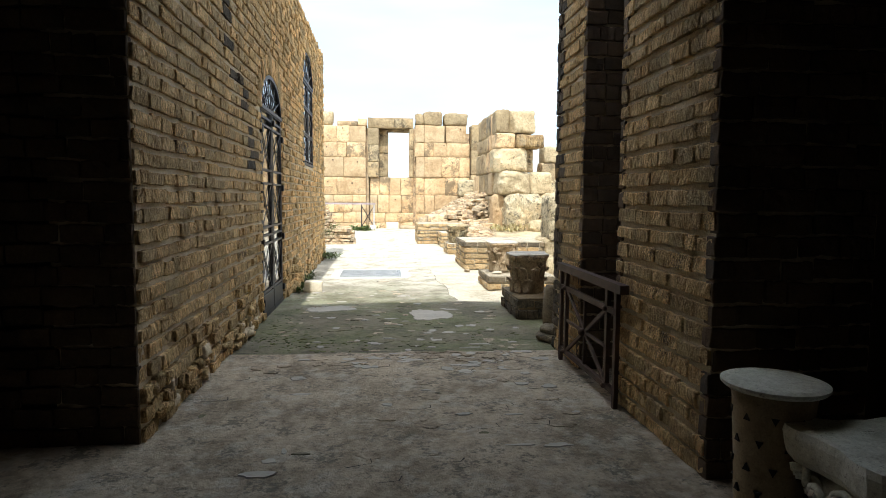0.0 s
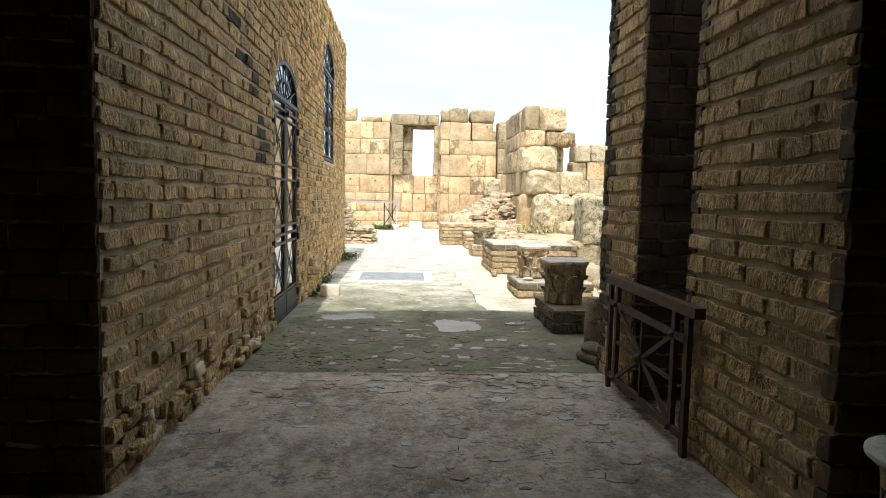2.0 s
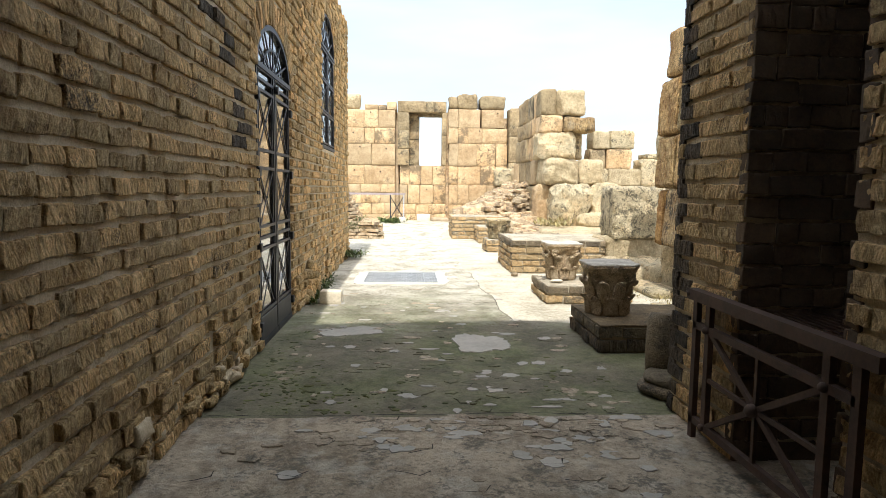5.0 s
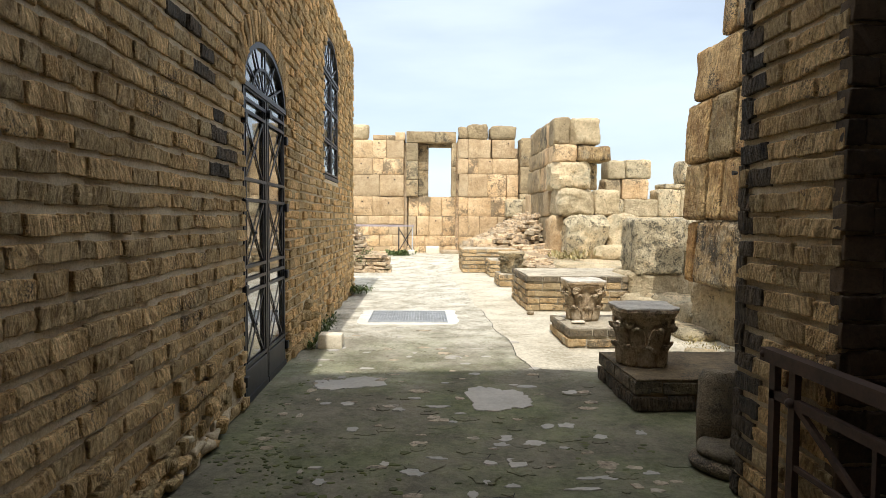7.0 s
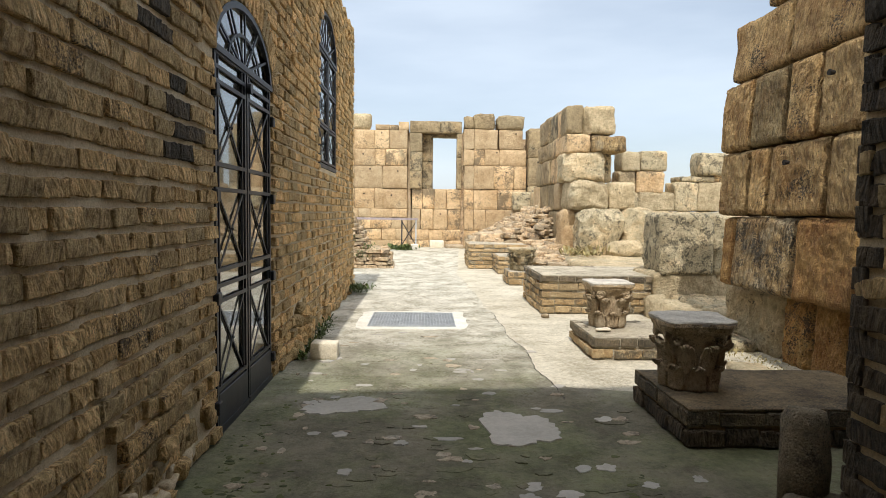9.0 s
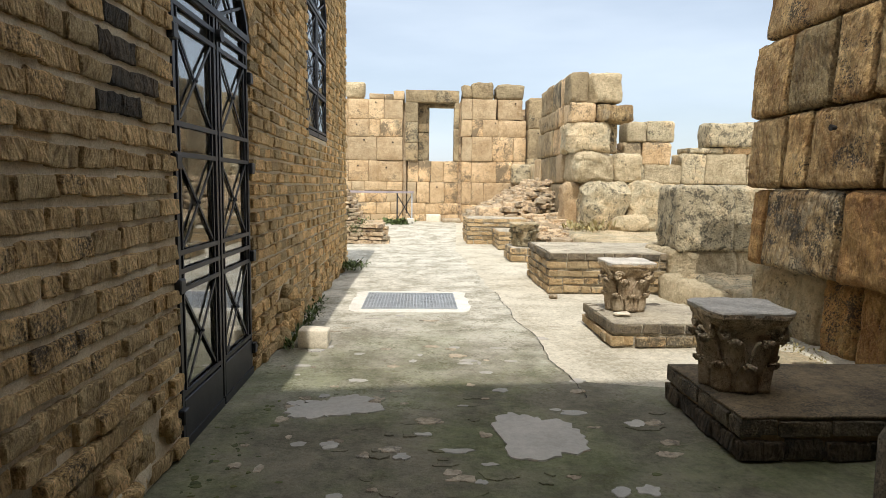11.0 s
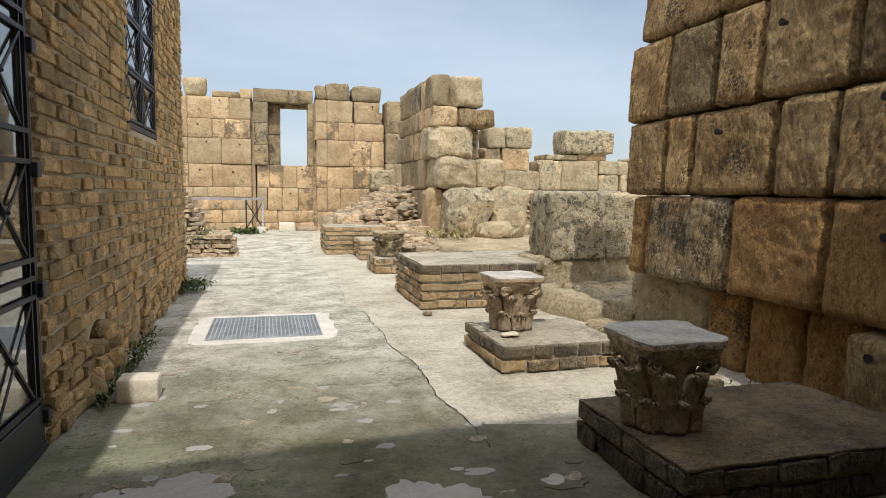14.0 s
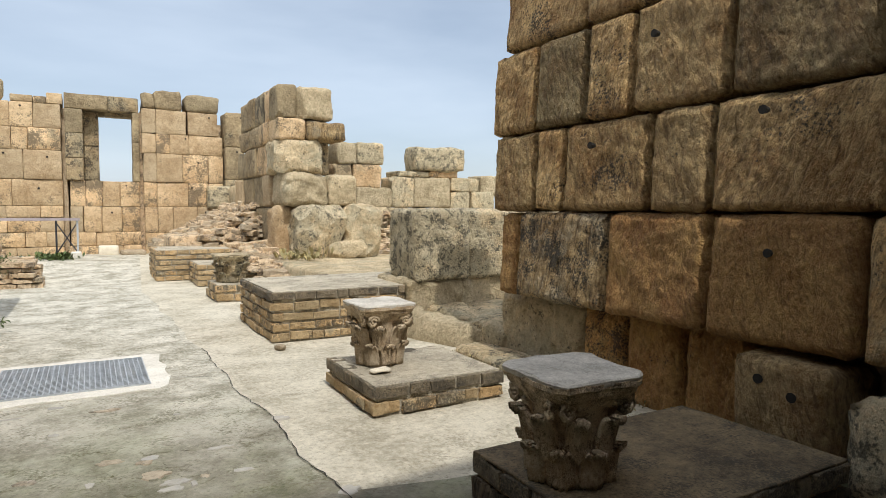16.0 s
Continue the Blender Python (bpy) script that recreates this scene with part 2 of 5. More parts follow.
M_PLINTH_CEMENT = material("dark_brown_cement", (0.055, 0.042, 0.026), (0.24, 0.18, 0.105), coarse=1.6, fine=18, bump=0.8, depth=0.015,
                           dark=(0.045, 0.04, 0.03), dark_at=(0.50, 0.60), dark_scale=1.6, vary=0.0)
M_MARBLE = material("weathered_marble", (0.32, 0.225, 0.13), (0.68, 0.56, 0.40), coarse=6, fine=38, bump=0.7, depth=0.012,
                    dark=(0.085, 0.065, 0.045), dark_at=(0.53, 0.66), dark_scale=7.0, vary=0.12)
M_MARBLE_TOP = material("grey_marble_top", (0.35, 0.325, 0.28), (0.64, 0.605, 0.54), coarse=4, fine=30, bump=0.5, depth=0.01,
                        dark=(0.14, 0.13, 0.115), dark_at=(0.58, 0.72), dark_scale=5.0, vary=0.0)
M_CONCRETE = material("worn_concrete", (0.30, 0.28, 0.215), (0.63, 0.60, 0.515), coarse=2.2, fine=13, bump=0.9, depth=0.02,
                      dark=(0.17, 0.16, 0.105), dark_at=(0.53, 0.62), dark_scale=1.7, vary=0.0, moss=((0.060, 0.054, 0.030), (0.055, 0.066, 0.017), 3.6, 6.9), mix_range=(0.41, 0.57), lichen=((0.56, 0.53, 0.44), 5.0, 0.60), grit=0.3)
M_SCREED = material("grey_flaking_screed", (0.22, 0.178, 0.125), (0.47, 0.395, 0.295), coarse=1.4, fine=11, bump=1.0, depth=0.03,
                    dark=(0.14, 0.13, 0.105), dark_at=(0.53, 0.60), dark_scale=2.0, vary=0.0, mix_range=(0.41, 0.56), lichen=((0.46, 0.42, 0.35), 4.0, 0.62), grit=0.3)
M_PATCH = material("smooth_cement_patch", (0.33, 0.315, 0.28), (0.45, 0.43, 0.39), coarse=2.0, fine=30, bump=0.2, depth=0.004, vary=0.1, grit=0.1)
M_SAND = material("packed_sand_and_mortar", (0.35, 0.315, 0.235), (0.60, 0.555, 0.45), coarse=1.8, fine=16, bump=0.9, depth=0.02,
                  dark=(0.27, 0.24, 0.175), dark_at=(0.55, 0.68), dark_scale=1.4, vary=0.0, mix_range=(0.38, 0.56))
M_PAD = material("pale_cement", (0.60, 0.57, 0.50), (0.76, 0.73, 0.66), coarse=3, fine=25, bump=0.3, depth=0.006, vary=0.0)
M_WHITE_STONE = material("pale_limestone", (0.60, 0.54, 0.42), (0.78, 0.71, 0.58), coarse=6, fine=30, bump=0.4, depth=0.008, vary=0.05)
M_IRON = material("dark_painted_iron", (0.022, 0.024, 0.03), (0.045, 0.048, 0.056), rough=0.5, coarse=6, fine=50, bump=0.25, depth=0.002, vary=0.0, metal=0.3, grit=0.1)
M_RUST = material("rusty_brown_iron", (0.045, 0.028, 0.022), (0.10, 0.062, 0.046), rough=0.65, coarse=8, fine=50, bump=0.3, depth=0.002, vary=0.0, metal=0.3, grit=0.1)
M_ZINC = material("galvanised_steel", (0.42, 0.46, 0.50), (0.58, 0.62, 0.66), rough=0.5, coarse=6, fine=50, bump=0.2, depth=0.002, vary=0.0, metal=0.5, grit=0.1)
M_RAIL = material("faded_mauve_paint", (0.24, 0.205, 0.215), (0.38, 0.33, 0.34), rough=0.6, coarse=5, fine=40, bump=0.2, depth=0.003, vary=0.0, grit=0.1)
M_CLAY = material("buff_terracotta", (0.26, 0.19, 0.11), (0.40, 0.31, 0.19), coarse=5, fine=30, bump=0.3, depth=0.004, vary=0.0)
M_DARK_ROOM = material("dark_room_wall", (0.10, 0.085, 0.065), (0.17, 0.15, 0.12), coarse=1, fine=12, bump=0.3, depth=0.006, vary=0.0)
M_ROOF = material("concrete_roof", (0.25, 0.235, 0.21), (0.36, 0.34, 0.31), coarse=1, fine=12, bump=0.3, depth=0.006, vary=0.0)
M_LEAF = material("weed_leaf", (0.035, 0.06, 0.012), (0.10, 0.135, 0.035), rough=0.7, coarse=8, fine=40, bump=0.1, depth=0.002, vary=0.4, grit=0.1)
M_MOSS = material("damp_moss", (0.05, 0.062, 0.016), (0.105, 0.115, 0.04), coarse=9, fine=60, bump=0.8, depth=0.006, vary=0.4, grit=0.2)
M_DRY = material("dry_grass", (0.20, 0.17, 0.07), (0.36, 0.30, 0.14), rough=0.8, coarse=8, fine=40, bump=0.1, depth=0.002, vary=0.3, grit=0.1)


def glass_material():
    m = bpy.data.materials.new("window_glass")
    m.use_nodes = True
    b = m.node_tree.nodes["Principled BSDF"]
    b.inputs["Base Color"].default_value = (0.85, 0.9, 0.92, 1)
    b.inputs["Roughness"].default_value = 0.02
    b.inputs["Transmission Weight"].default_value = 1.0
    b.inputs["IOR"].default_value = 1.9
    return m


M_GLASS = glass_material()


# ---- mesh helpers ----
def thing(name, label, category, at=(0, 0, 0), group="", kind=""):
    e = new(name)
    e.location = at
    e.empty_display_size = 0.1
    return tagged(e, label, category, group, kind)


def placed_at(ob):
    """The world matrix of an object, before the scene is updated."""
    m = ob.matrix_parent_inverse @ ob.matrix_basis
    return placed_at(ob.parent) @ m if ob.parent else ob.matrix_basis.copy()


def part(name, bm, mat, parent=None, label="", smooth=False):
    """Links a bmesh or a mesh as one object, under parent where given; world coordinates are kept."""
    if isinstance(bm, bmesh.types.BMesh):
        me = bpy.data.meshes.new(name)
        bm.normal_update()
        bm.to_mesh(me)
        bm.free()
    else:
        me = bm
    if mat and not me.materials:
        me.materials.append(mat)
    if smooth:
        for p in me.polygons:
            p.use_smooth = True
    ob = new(name, me)
    if parent is not None:
        ob.parent = parent
        ob.matrix_parent_inverse = placed_at(parent).inverted()
    if label:
        tagged(ob, label)
    return ob


def box(bm, lo, hi, bevel=0.0, turn=None):
    """Adds a box between two corners to bm; turn is a matrix applied to it."""
    r = bmesh.ops.create_cube(bm, size=1.0)
    c, s = (Vector(lo) + Vector(hi)) / 2, Vector(hi) - Vector(lo)
    for v in r["verts"]:
        v.co = Vector((v.co.x * s.x, v.co.y * s.y, v.co.z * s.z)) + c
    if bevel:
        edges = list({e for v in r["verts"] for e in v.link_edges})
        out = bmesh.ops.bevel(bm, geom=edges, offset=bevel, segments=1, affect="EDGES")
        vs = {v for f in out["faces"] for v in f.verts} | {v for v in r["verts"] if v.is_valid}
    else:
        vs = r["verts"]
    if turn is not None:
        for v in vs:
            v.co = turn @ v.co
    return vs


def bar(bm, a, b, w, d=None, side=(1, 0, 0)):
    """A flat or square bar from a to b; w across, d along side."""
    a, b = Vector(a), Vector(b)
    d = w if d is None else d
    ax = (b - a).normalized()
    s = Vector(side)
    s = (s - ax * s.dot(ax)).normalized()
    u = ax.cross(s)
    vs = [bm.verts.new(p + s * (i * d / 2) + u * (j * w / 2)) for p in (a, b) for i, j in ((-1, -1), (1, -1), (1, 1), (-1, 1))]
    for q in ((3, 2, 1, 0), (4, 5, 6, 7), (0, 1, 5, 4), (1, 2, 6, 5), (2, 3, 7, 6), (3, 0, 4, 7)):
        bm.faces.new([vs[k] for k in q])


def rod(bm, points, r, n=8):
    """A round rod through points."""
    rings = []
    for i, p in enumerate(points):
        p = Vector(p)
        d = Vector(points[min(i + 1, len(points) - 1)]) - Vector(points[max(i - 1, 0)])
        q = d.to_track_quat("Z", "Y")
        rings.append([bm.verts.new(p + q @ Vector((r * math.cos(k * 2 * math.pi / n), r * math.sin(k * 2 * math.pi / n), 0))) for k in range(n)])
    for a, b in zip(rings, rings[1:]):
        for k in range(n):
            bm.faces.new((a[k], a[(k + 1) % n], b[(k + 1) % n], b[k]))
    bm.faces.new(rings[0][::-1])
    bm.faces.new(rings[-1])


def lathe(bm, profile, centre, n=32):
    rings = []
    for r, z in profile:
        rings.append([bm.verts.new((centre[0] + r * math.cos(k * 2 * math.pi / n), centre[1] + r * math.sin(k * 2 * math.pi / n), centre[2] + z)) for k in range(n)])
    for a, b in zip(rings, rings[1:]):
        for k in range(n):
            bm.faces.new((a[k], a[(k + 1) % n], b[(k + 1) % n], b[k]))
    bm.faces.new(rings[0][::-1])
    bm.faces.new(rings[-1])


def rough_block(size, r=0.04, amp=0.02, step=0.14, seed=0, freq=2.2, lump=0.0, groove=0.0):
    """Vertices and faces of a worn stone block centred on the origin: rounded corners, uneven faces."""
    sx, sy, sz = size
    rr = [min(r, s * 0.3) for s in size]
    cuts = []
    for axis, (s, q) in enumerate(zip(size, rr)):
        k = max(1, min(90, round((s - 2 * q) / (0.2 if groove and axis == 0 else step))))
        cuts.append([-s / 2] + [-s / 2 + q + (s - 2 * q) * i / k for i in range(k + 1)] + [s / 2])
    n = [len(q) - 1 for q in cuts]
    index, verts, faces = {}, [], []

    def vert(i, j, k):
        key = (i, j, k)
        if key not in index:
            index[key] = len(verts)
            p = Vector((cuts[0][i], cuts[1][j], cuts[2][k]))
            inner = Vector([max(-s / 2 + q, min(s / 2 - q, c)) for c, s, q in zip(p, size, rr)])
            out = p - inner
            if out.length > 1e-6:
                p = inner + out * (0.62 if sum(abs(q) > 1e-6 for q in out) > 1 else 1.0)
            o = Vector((seed * 7.3, seed * 3.1, -seed * 5.7))
            d = noise.noise_vector(p * freq + o) * amp + noise.noise_vector(p * freq * 3.3 + o) * (amp * 0.5) + noise.noise_vector(p * freq * 8.0 + o) * (amp * 0.24)
            if lump:
                d += p * (noise.noise(p * 1.1 / max(size) + o) * lump)
            if groove:
                g = noise.noise(Vector((p.y * 17 + p.z * (seed % 5 - 2) * 2.2, p.z * 3.0, seed * 2.7 + p.x * 3))) + 0.7 * noise.noise(Vector((p.y * 38, p.z * 16, seed * 1.3)))
                g += 0.4 * noise.noise(Vector((p.y * 75, p.z * 34, seed * 0.7)))
                d += Vector((-groove * g, 0, 0))
            verts.append(p + d)
        return index[key]

    for a, b, c in ((0, 1, 2), (1, 2, 0), (2, 0, 1)):
        for side in (0, n[c]):
            for i in range(n[a]):
                for j in range(n[b]):
                    q = []
                    for di, dj in ((0, 0), (1, 0), (1, 1), (0, 1)):
                        ijk = [0, 0, 0]
                        ijk[a], ijk[b], ijk[c] = i + di, j + dj, side
                        q.append(vert(*ijk))
                    faces.append(q if side else q[::-1])
    return verts, faces


def block_mesh(name, lo, hi, seed, mat, r=0.04, amp=0.02, step=0.14, freq=2.2, lump=0.0, turn=0.0, smooth=True, groove=0.0):
    c, s = (Vector(lo) + Vector(hi)) / 2, Vector(hi) - Vector(lo)
    v, f = rough_block(s, r, amp, step, seed, freq, lump, groove)
    m = pose(0, 0, 0, 0, 0, turn)
    me = bpy.data.meshes.new(name)
    me.from_pydata([tuple(m @ p + c) for p in v], [], f)
    me.materials.append(mat)
    if smooth:
        for p in me.polygons:
            p.use_smooth = True
    return me


def stone(name, lo, hi, seed, mat, label, category="stone block", **kw):
    """A loose stone as a thing of its own."""
    return tagged(part(name, block_mesh(name, lo, hi, seed, mat, **kw), mat), label, category)


# ---- brick variants, unit boxes ----
def unit_pieces(count, size, r, amp, step, freq, seed):
    out = []
    for i in range(count):
        v, f = rough_block(size, r, amp, step, seed + i, freq)
        out.append((np.array([[p.x / size[0], p.y / size[1], p.z / size[2]] for p in v]), f))
    return out


BRICKS_BIG = unit_pieces(18, (0.22, 0.10, 0.085), 0.006, 0.008, 0.045, 17.0, 20)
BRICKS_SMALL = unit_pieces(16, (0.21, 0.09, 0.082), 0.007, 0.011, 0.045, 14.0, 50)
STONES = unit_pieces(16, (0.28, 0.22, 0.08), 0.012, 0.024, 0.09, 9.0, 80)
PIECE_MESHES = {}


def piece_mesh(pieces, i, mat):
    key = (id(pieces), i, mat.name)
    if key not in PIECE_MESHES:
        me = bpy.data.meshes.new("brick")
        me.from_pydata([tuple(p) for p in pieces[i][0]], [], pieces[i][1])
        me.materials.append(mat)
        PIECE_MESHES[key] = me
    return PIECE_MESHES[key]


def lay(name, parent, pieces, placed, mat, near=None, most=300, rest_name="brickwork"):
    """placed: (matrix without scale, size). Pieces inside near are objects, at most `most`; the others become one mesh of kind stuff."""
    rest_v, rest_f, base, made = [], [], 0, 0
    for m, size in placed:
        i = random.randrange(len(pieces))
        full = m @ Matrix.Diagonal((*size, 1))
        if random.random() < 0.5:
            full = full @ Matrix.Rotation(math.pi, 4, "Z")
        c = m.translation
        if made < most and (near is None or (near[0] <= c.y <= near[1] and near[2] <= c.z <= near[3])):
            ob = new(name, piece_mesh(pieces, i, mat))
            ob.parent = parent
            ob.matrix_basis = full
            made += 1
        else:
            a = np.array(full)
            v = pieces[i][0] @ a[:3, :3].T + a[:3, 3]
            rest_v.append(v)
            rest_f += [[k + base for k in q] for q in pieces[i][1]]
            base += len(v)
    if rest_v:
        me = bpy.data.meshes.new(rest_name)
        me.from_pydata(np.concatenate(rest_v).tolist(), [], rest_f)
        me.materials.append(mat)
        ob = new(rest_name, me)
        ob.parent = parent
        tagged(ob, kind="stuff")


def courses(origin, along, out, spans, z0, z1, course, length, joint, proud=0.03, thick=0.1, wobble=0.012, skip=None, foot=0.0, head=0.45):
    """Bricks of a running-bond face. spans(z) gives the stretches (u0, u1) of a course."""
    o, u, nrm = Vector(origin), Vector(along), Vector(out)
    turn = Matrix((u, -nrm, Vector((0, 0, 1)))).transposed().to_4x4()
    placed, z, row = [], z0, 0
    while z < z1 - course * 0.4:
        h = course * random.uniform(0.93, 1.07)
        for a, b in spans(z + h / 2):
            p = a - (length * 0.5 if row % 2 else 0) * random.uniform(0.7, 1.0)
            while p < b - 0.03:
                w = length * random.choice((0.55, 0.8, 1.0, 1.0, 1.15, 1.3))
                s, e = max(p, a), min(p + w, b)
                if b - e < 0.05:
                    e = b
                p += w
                if e > p:
                    p = e
                if e - s < 0.04:
                    continue
                mid = (s + e) / 2
                if skip and skip(mid, z):
                    continue
                pr = proud + random.uniform(-wobble, wobble) + (random.uniform(-0.014, 0.03) if z < foot else 0)
                c = o + u * mid + nrm * (pr - thick / 2) + Vector((0, 0, z + h / 2 + random.uniform(-0.006, 0.006)))
                m = Matrix.Translation(c) @ turn @ pose(0, 0, 0, random.uniform(-2, 2), random.uniform(-1.4, 1.4), random.uniform(-2, 2))
                placed.append((m, (e - s - joint * head * random.uniform(0.4, 1.6), thick, h - joint * random.uniform(0.75, 1.2))))
        z += h
        row += 1
    return placed


def arch_z(y, mid, half, spring, rise):
    k = 1 - ((y - mid) / half) ** 2
    return spring + rise * math.sqrt(k) if k > 0 else spring


# ---- the ground and floors ----
def ground_height(x, y):
    k = max(0.0, min(1.0, (y - 17.5) / 6.0))
    return -0.009 + 0.16 * k * k * (3 - 2 * k)


def sheet(name, xs, ys, height, mat, label, category):
    bm = bmesh.new()
    grid = [[bm.verts.new((x, y, height(x, y))) for x in xs] for y in ys]
    for r0, r1 in zip(grid, grid[1:]):
        for i in range(len(xs) - 1):
            bm.faces.new((r0[i], r0[i + 1], r1[i + 1], r1[i]))
    return tagged(part(name, bm, mat, smooth=True), label, category, kind="structure")


def steps(a, b, d):
    n = max(1, round((b - a) / d))
    return [a + (b - a) * i / n for i in range(n + 1)]


sheet("ground", [-2500, -600, -150, -40] + steps(-12, 14, 0.5) + [40, 150, 600, 2500], [-2500, -600, -150, -40] + steps(-8, 30, 0.5) + [60, 150, 600, 2500],
      lambda x, y: ground_height(x, y) + 0.002 * noise.noise(Vector((x, y, 0)) * 0.9) - (4.0 if abs(x) > 30 or y > 50 else 0.0), M_SAND, "pale packed sand and mortar ground of the ruin", "ground")


def crack_x(y):
    """The ragged right edge of the concrete paving."""
    return 1.42 - 0.035 * (y - 8.5) + 0.07 * noise.noise(Vector((3.0, y * 1.3, 0))) + 0.02 * noise.noise(Vector((9.0, y * 7, 0)))


def slab(name, y0, y1, left, right, top, mat, label, nx=28, dy=0.12, rough=0.006, thick=0.06):
    bm = bmesh.new()
    ys = steps(y0, y1, dy)
    rows = []
    for y in ys:
        a, b = left(y), right(y)
        rows.append([bm.verts.new((a + (b - a) * i / nx, y, top(y) + rough * noise.noise(Vector((a + (b - a) * i / nx, y, 2.0)) * 2.3))) for i in range(nx + 1)])
    for r0, r1 in zip(rows, rows[1:]):
        for i in range(nx):
            bm.faces.new((r0[i], r0[i + 1], r1[i + 1], r1[i]))
    rim = [e for e in bm.edges if len(e.link_faces) == 1]
    ext = bmesh.ops.extrude_edge_only(bm, edges=rim)
    for v in (g for g in ext["geom"] if isinstance(g, bmesh.types.BMVert)):
        v.co.z -= thick
    return tagged(part(name, bm, mat, smooth=False), label, "paving", kind="structure")


slab("floor", -5.0, 4.62, lambda y: -4.4, lambda y: 5.6, lambda y: 0.012, M_SCREED, "grey flaking cement floor of the covered passage", nx=60, dy=0.16, rough=0.008)
slab("pavement_concrete", 4.62, 25.2, lambda y: -1.4 if y > 13.9 else -1.05, lambda y: (crack_x(y) if y > 7.45 else crack_x(7.45) + (7.45 - y) * 7) if y < 17 else crack_x(17) + (y - 17) * 0.06, lambda y: ground_height(0, y) + 0.012, M_CONCRETE,
     "pale worn concrete paving with lichen stains")


# ---- left wall of the chapel ----
WX = -0.97
DOOR_MID, DOOR_HALF, DOOR_SPRING, DOOR_RISE = 7.0, 0.72, 2.45, 0.46
WIN_MID, WIN_HALF, WIN_SILL, WIN_SPRING, WIN_RISE = 10.86, 0.75, 2.0, 3.5, 0.55
WALL_A, WALL_B, WALL_TOP = 2.6, 13.75, 4.68


def arched_wall_mesh(x0, x1, y0, y1, z1, holes):
    """A wall with arched holes, through its thickness. holes: (mid, half, bottom, spring, rise)."""
    bm = bmesh.new()
    cuts = [y0, y1]
    for mid, half, *_ in holes:
        cuts += [mid - half + 2 * half * i / 24 for i in range(25)]
    cuts = sorted(set(cuts))
    for a, b in zip(cuts, cuts[1:]):
        hole = next((h for h in holes if h[0] - h[1] - 1e-6 <= a and b <= h[0] + h[1] + 1e-6), None)
        if hole is None:
            box(bm, (x0, a, -0.1), (x1, b, z1))
            continue
        mid, half, low, spring, rise = hole
        za, zb = arch_z(a, mid, half, spring, rise), arch_z(b, mid, half, spring, rise)
        vs = box(bm, (x0, a, min(za, zb)), (x1, b, z1))
        for v in vs:
            if v.co.z < z1 - 0.01:
                v.co.z = za if abs(v.co.y - a) < 1e-5 else zb
        if low > 0:
            box(bm, (x0, a, -0.1), (x1, b, low))
    bmesh.ops.remove_doubles(bm, verts=bm.verts, dist=1e-5)
    return bm


wall_left = tagged(part("wall_left", arched_wall_mesh(WX - 0.45, WX, WALL_A, WALL_B, WALL_TOP - 0.05,
                   [(8.85, 0.24, 0.14, 0.28, 0.22), (9.28, 0.13, 0.2, 0.3, 0.14), (DOOR_MID, DOOR_HALF, 0, DOOR_SPRING, DOOR_RISE), (WIN_MID, WIN_HALF, WIN_SILL, WIN_SPRING, WIN_RISE)]), M_MORTAR),
                   "tan brick chapel wall with wide sandy mortar joints", "wall", kind="structure")
# closed box in a dark colour, added so the room behind the glass stays dark
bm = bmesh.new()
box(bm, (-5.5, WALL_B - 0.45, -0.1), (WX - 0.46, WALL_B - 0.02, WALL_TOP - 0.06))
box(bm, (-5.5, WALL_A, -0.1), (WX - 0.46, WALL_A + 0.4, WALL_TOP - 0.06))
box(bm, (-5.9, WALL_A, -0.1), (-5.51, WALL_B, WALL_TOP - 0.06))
chapel_walls = tagged(part("wall_chapel", bm, M_DARK_ROOM), "dark walls of a closed box added behind the chapel door", "wall", kind="structure")
bm = bmesh.new()
box(bm, (-5.9, 2.65, WALL_TOP - 0.04), (WX - 0.05, WALL_B - 0.03, WALL_TOP + 0.06))
tagged(part("roof_chapel", bm, M_ROOF), "flat concrete roof of the chapel", "roof", kind="structure")

# ---- covered passage: walls and roof ----
PX = 2.06
CASTER_TOP = 11.95
bm = bmesh.new()
box(bm, (PX, 1.9, -0.1), (PX + 0.85, 3.15, 4.38))
wall_right_near = tagged(part("wall_right_near", bm, M_MORTAR), "tan brick pier with recessed mortar beside a gated opening", "wall", kind="structure")
bm = bmesh.new()
box(bm, (PX, 3.95, -0.1), (PX + 0.85, 4.76, 3.44))
wall_right_far = tagged(part("wall_right_far", bm, M_MORTAR), "tan brick pier at the end of the passage", "wall", kind="structure")
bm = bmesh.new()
# next two boxes rise out of view, added to keep sky off the right corner
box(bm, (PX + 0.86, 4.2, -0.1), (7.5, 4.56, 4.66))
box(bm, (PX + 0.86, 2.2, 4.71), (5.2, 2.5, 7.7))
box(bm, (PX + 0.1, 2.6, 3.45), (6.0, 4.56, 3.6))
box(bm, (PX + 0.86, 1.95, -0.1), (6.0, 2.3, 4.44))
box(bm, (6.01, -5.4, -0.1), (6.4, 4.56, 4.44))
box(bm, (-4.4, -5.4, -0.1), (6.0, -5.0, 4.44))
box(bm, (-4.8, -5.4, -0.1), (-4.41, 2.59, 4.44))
tagged(part("wall_hall", bm, M_SHADED_BRICK), "brick walls around the covered hall with shade painted in", "wall", kind="structure")
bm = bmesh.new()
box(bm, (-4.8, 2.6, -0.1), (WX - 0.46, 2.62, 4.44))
tagged(part("wall_hall_return", bm, M_SHADED_BRICK), "brick return wall with shade painted in", "wall", kind="structure")
bm = bmesh.new()
box(bm, (-4.8, -5.4, 4.45), (6.4, 1.9, 4.7))
tagged(part("ceiling", bm, M_ROOF), "concrete ceiling over the dark hall", "ceiling", kind="structure")
bm = bmesh.new()
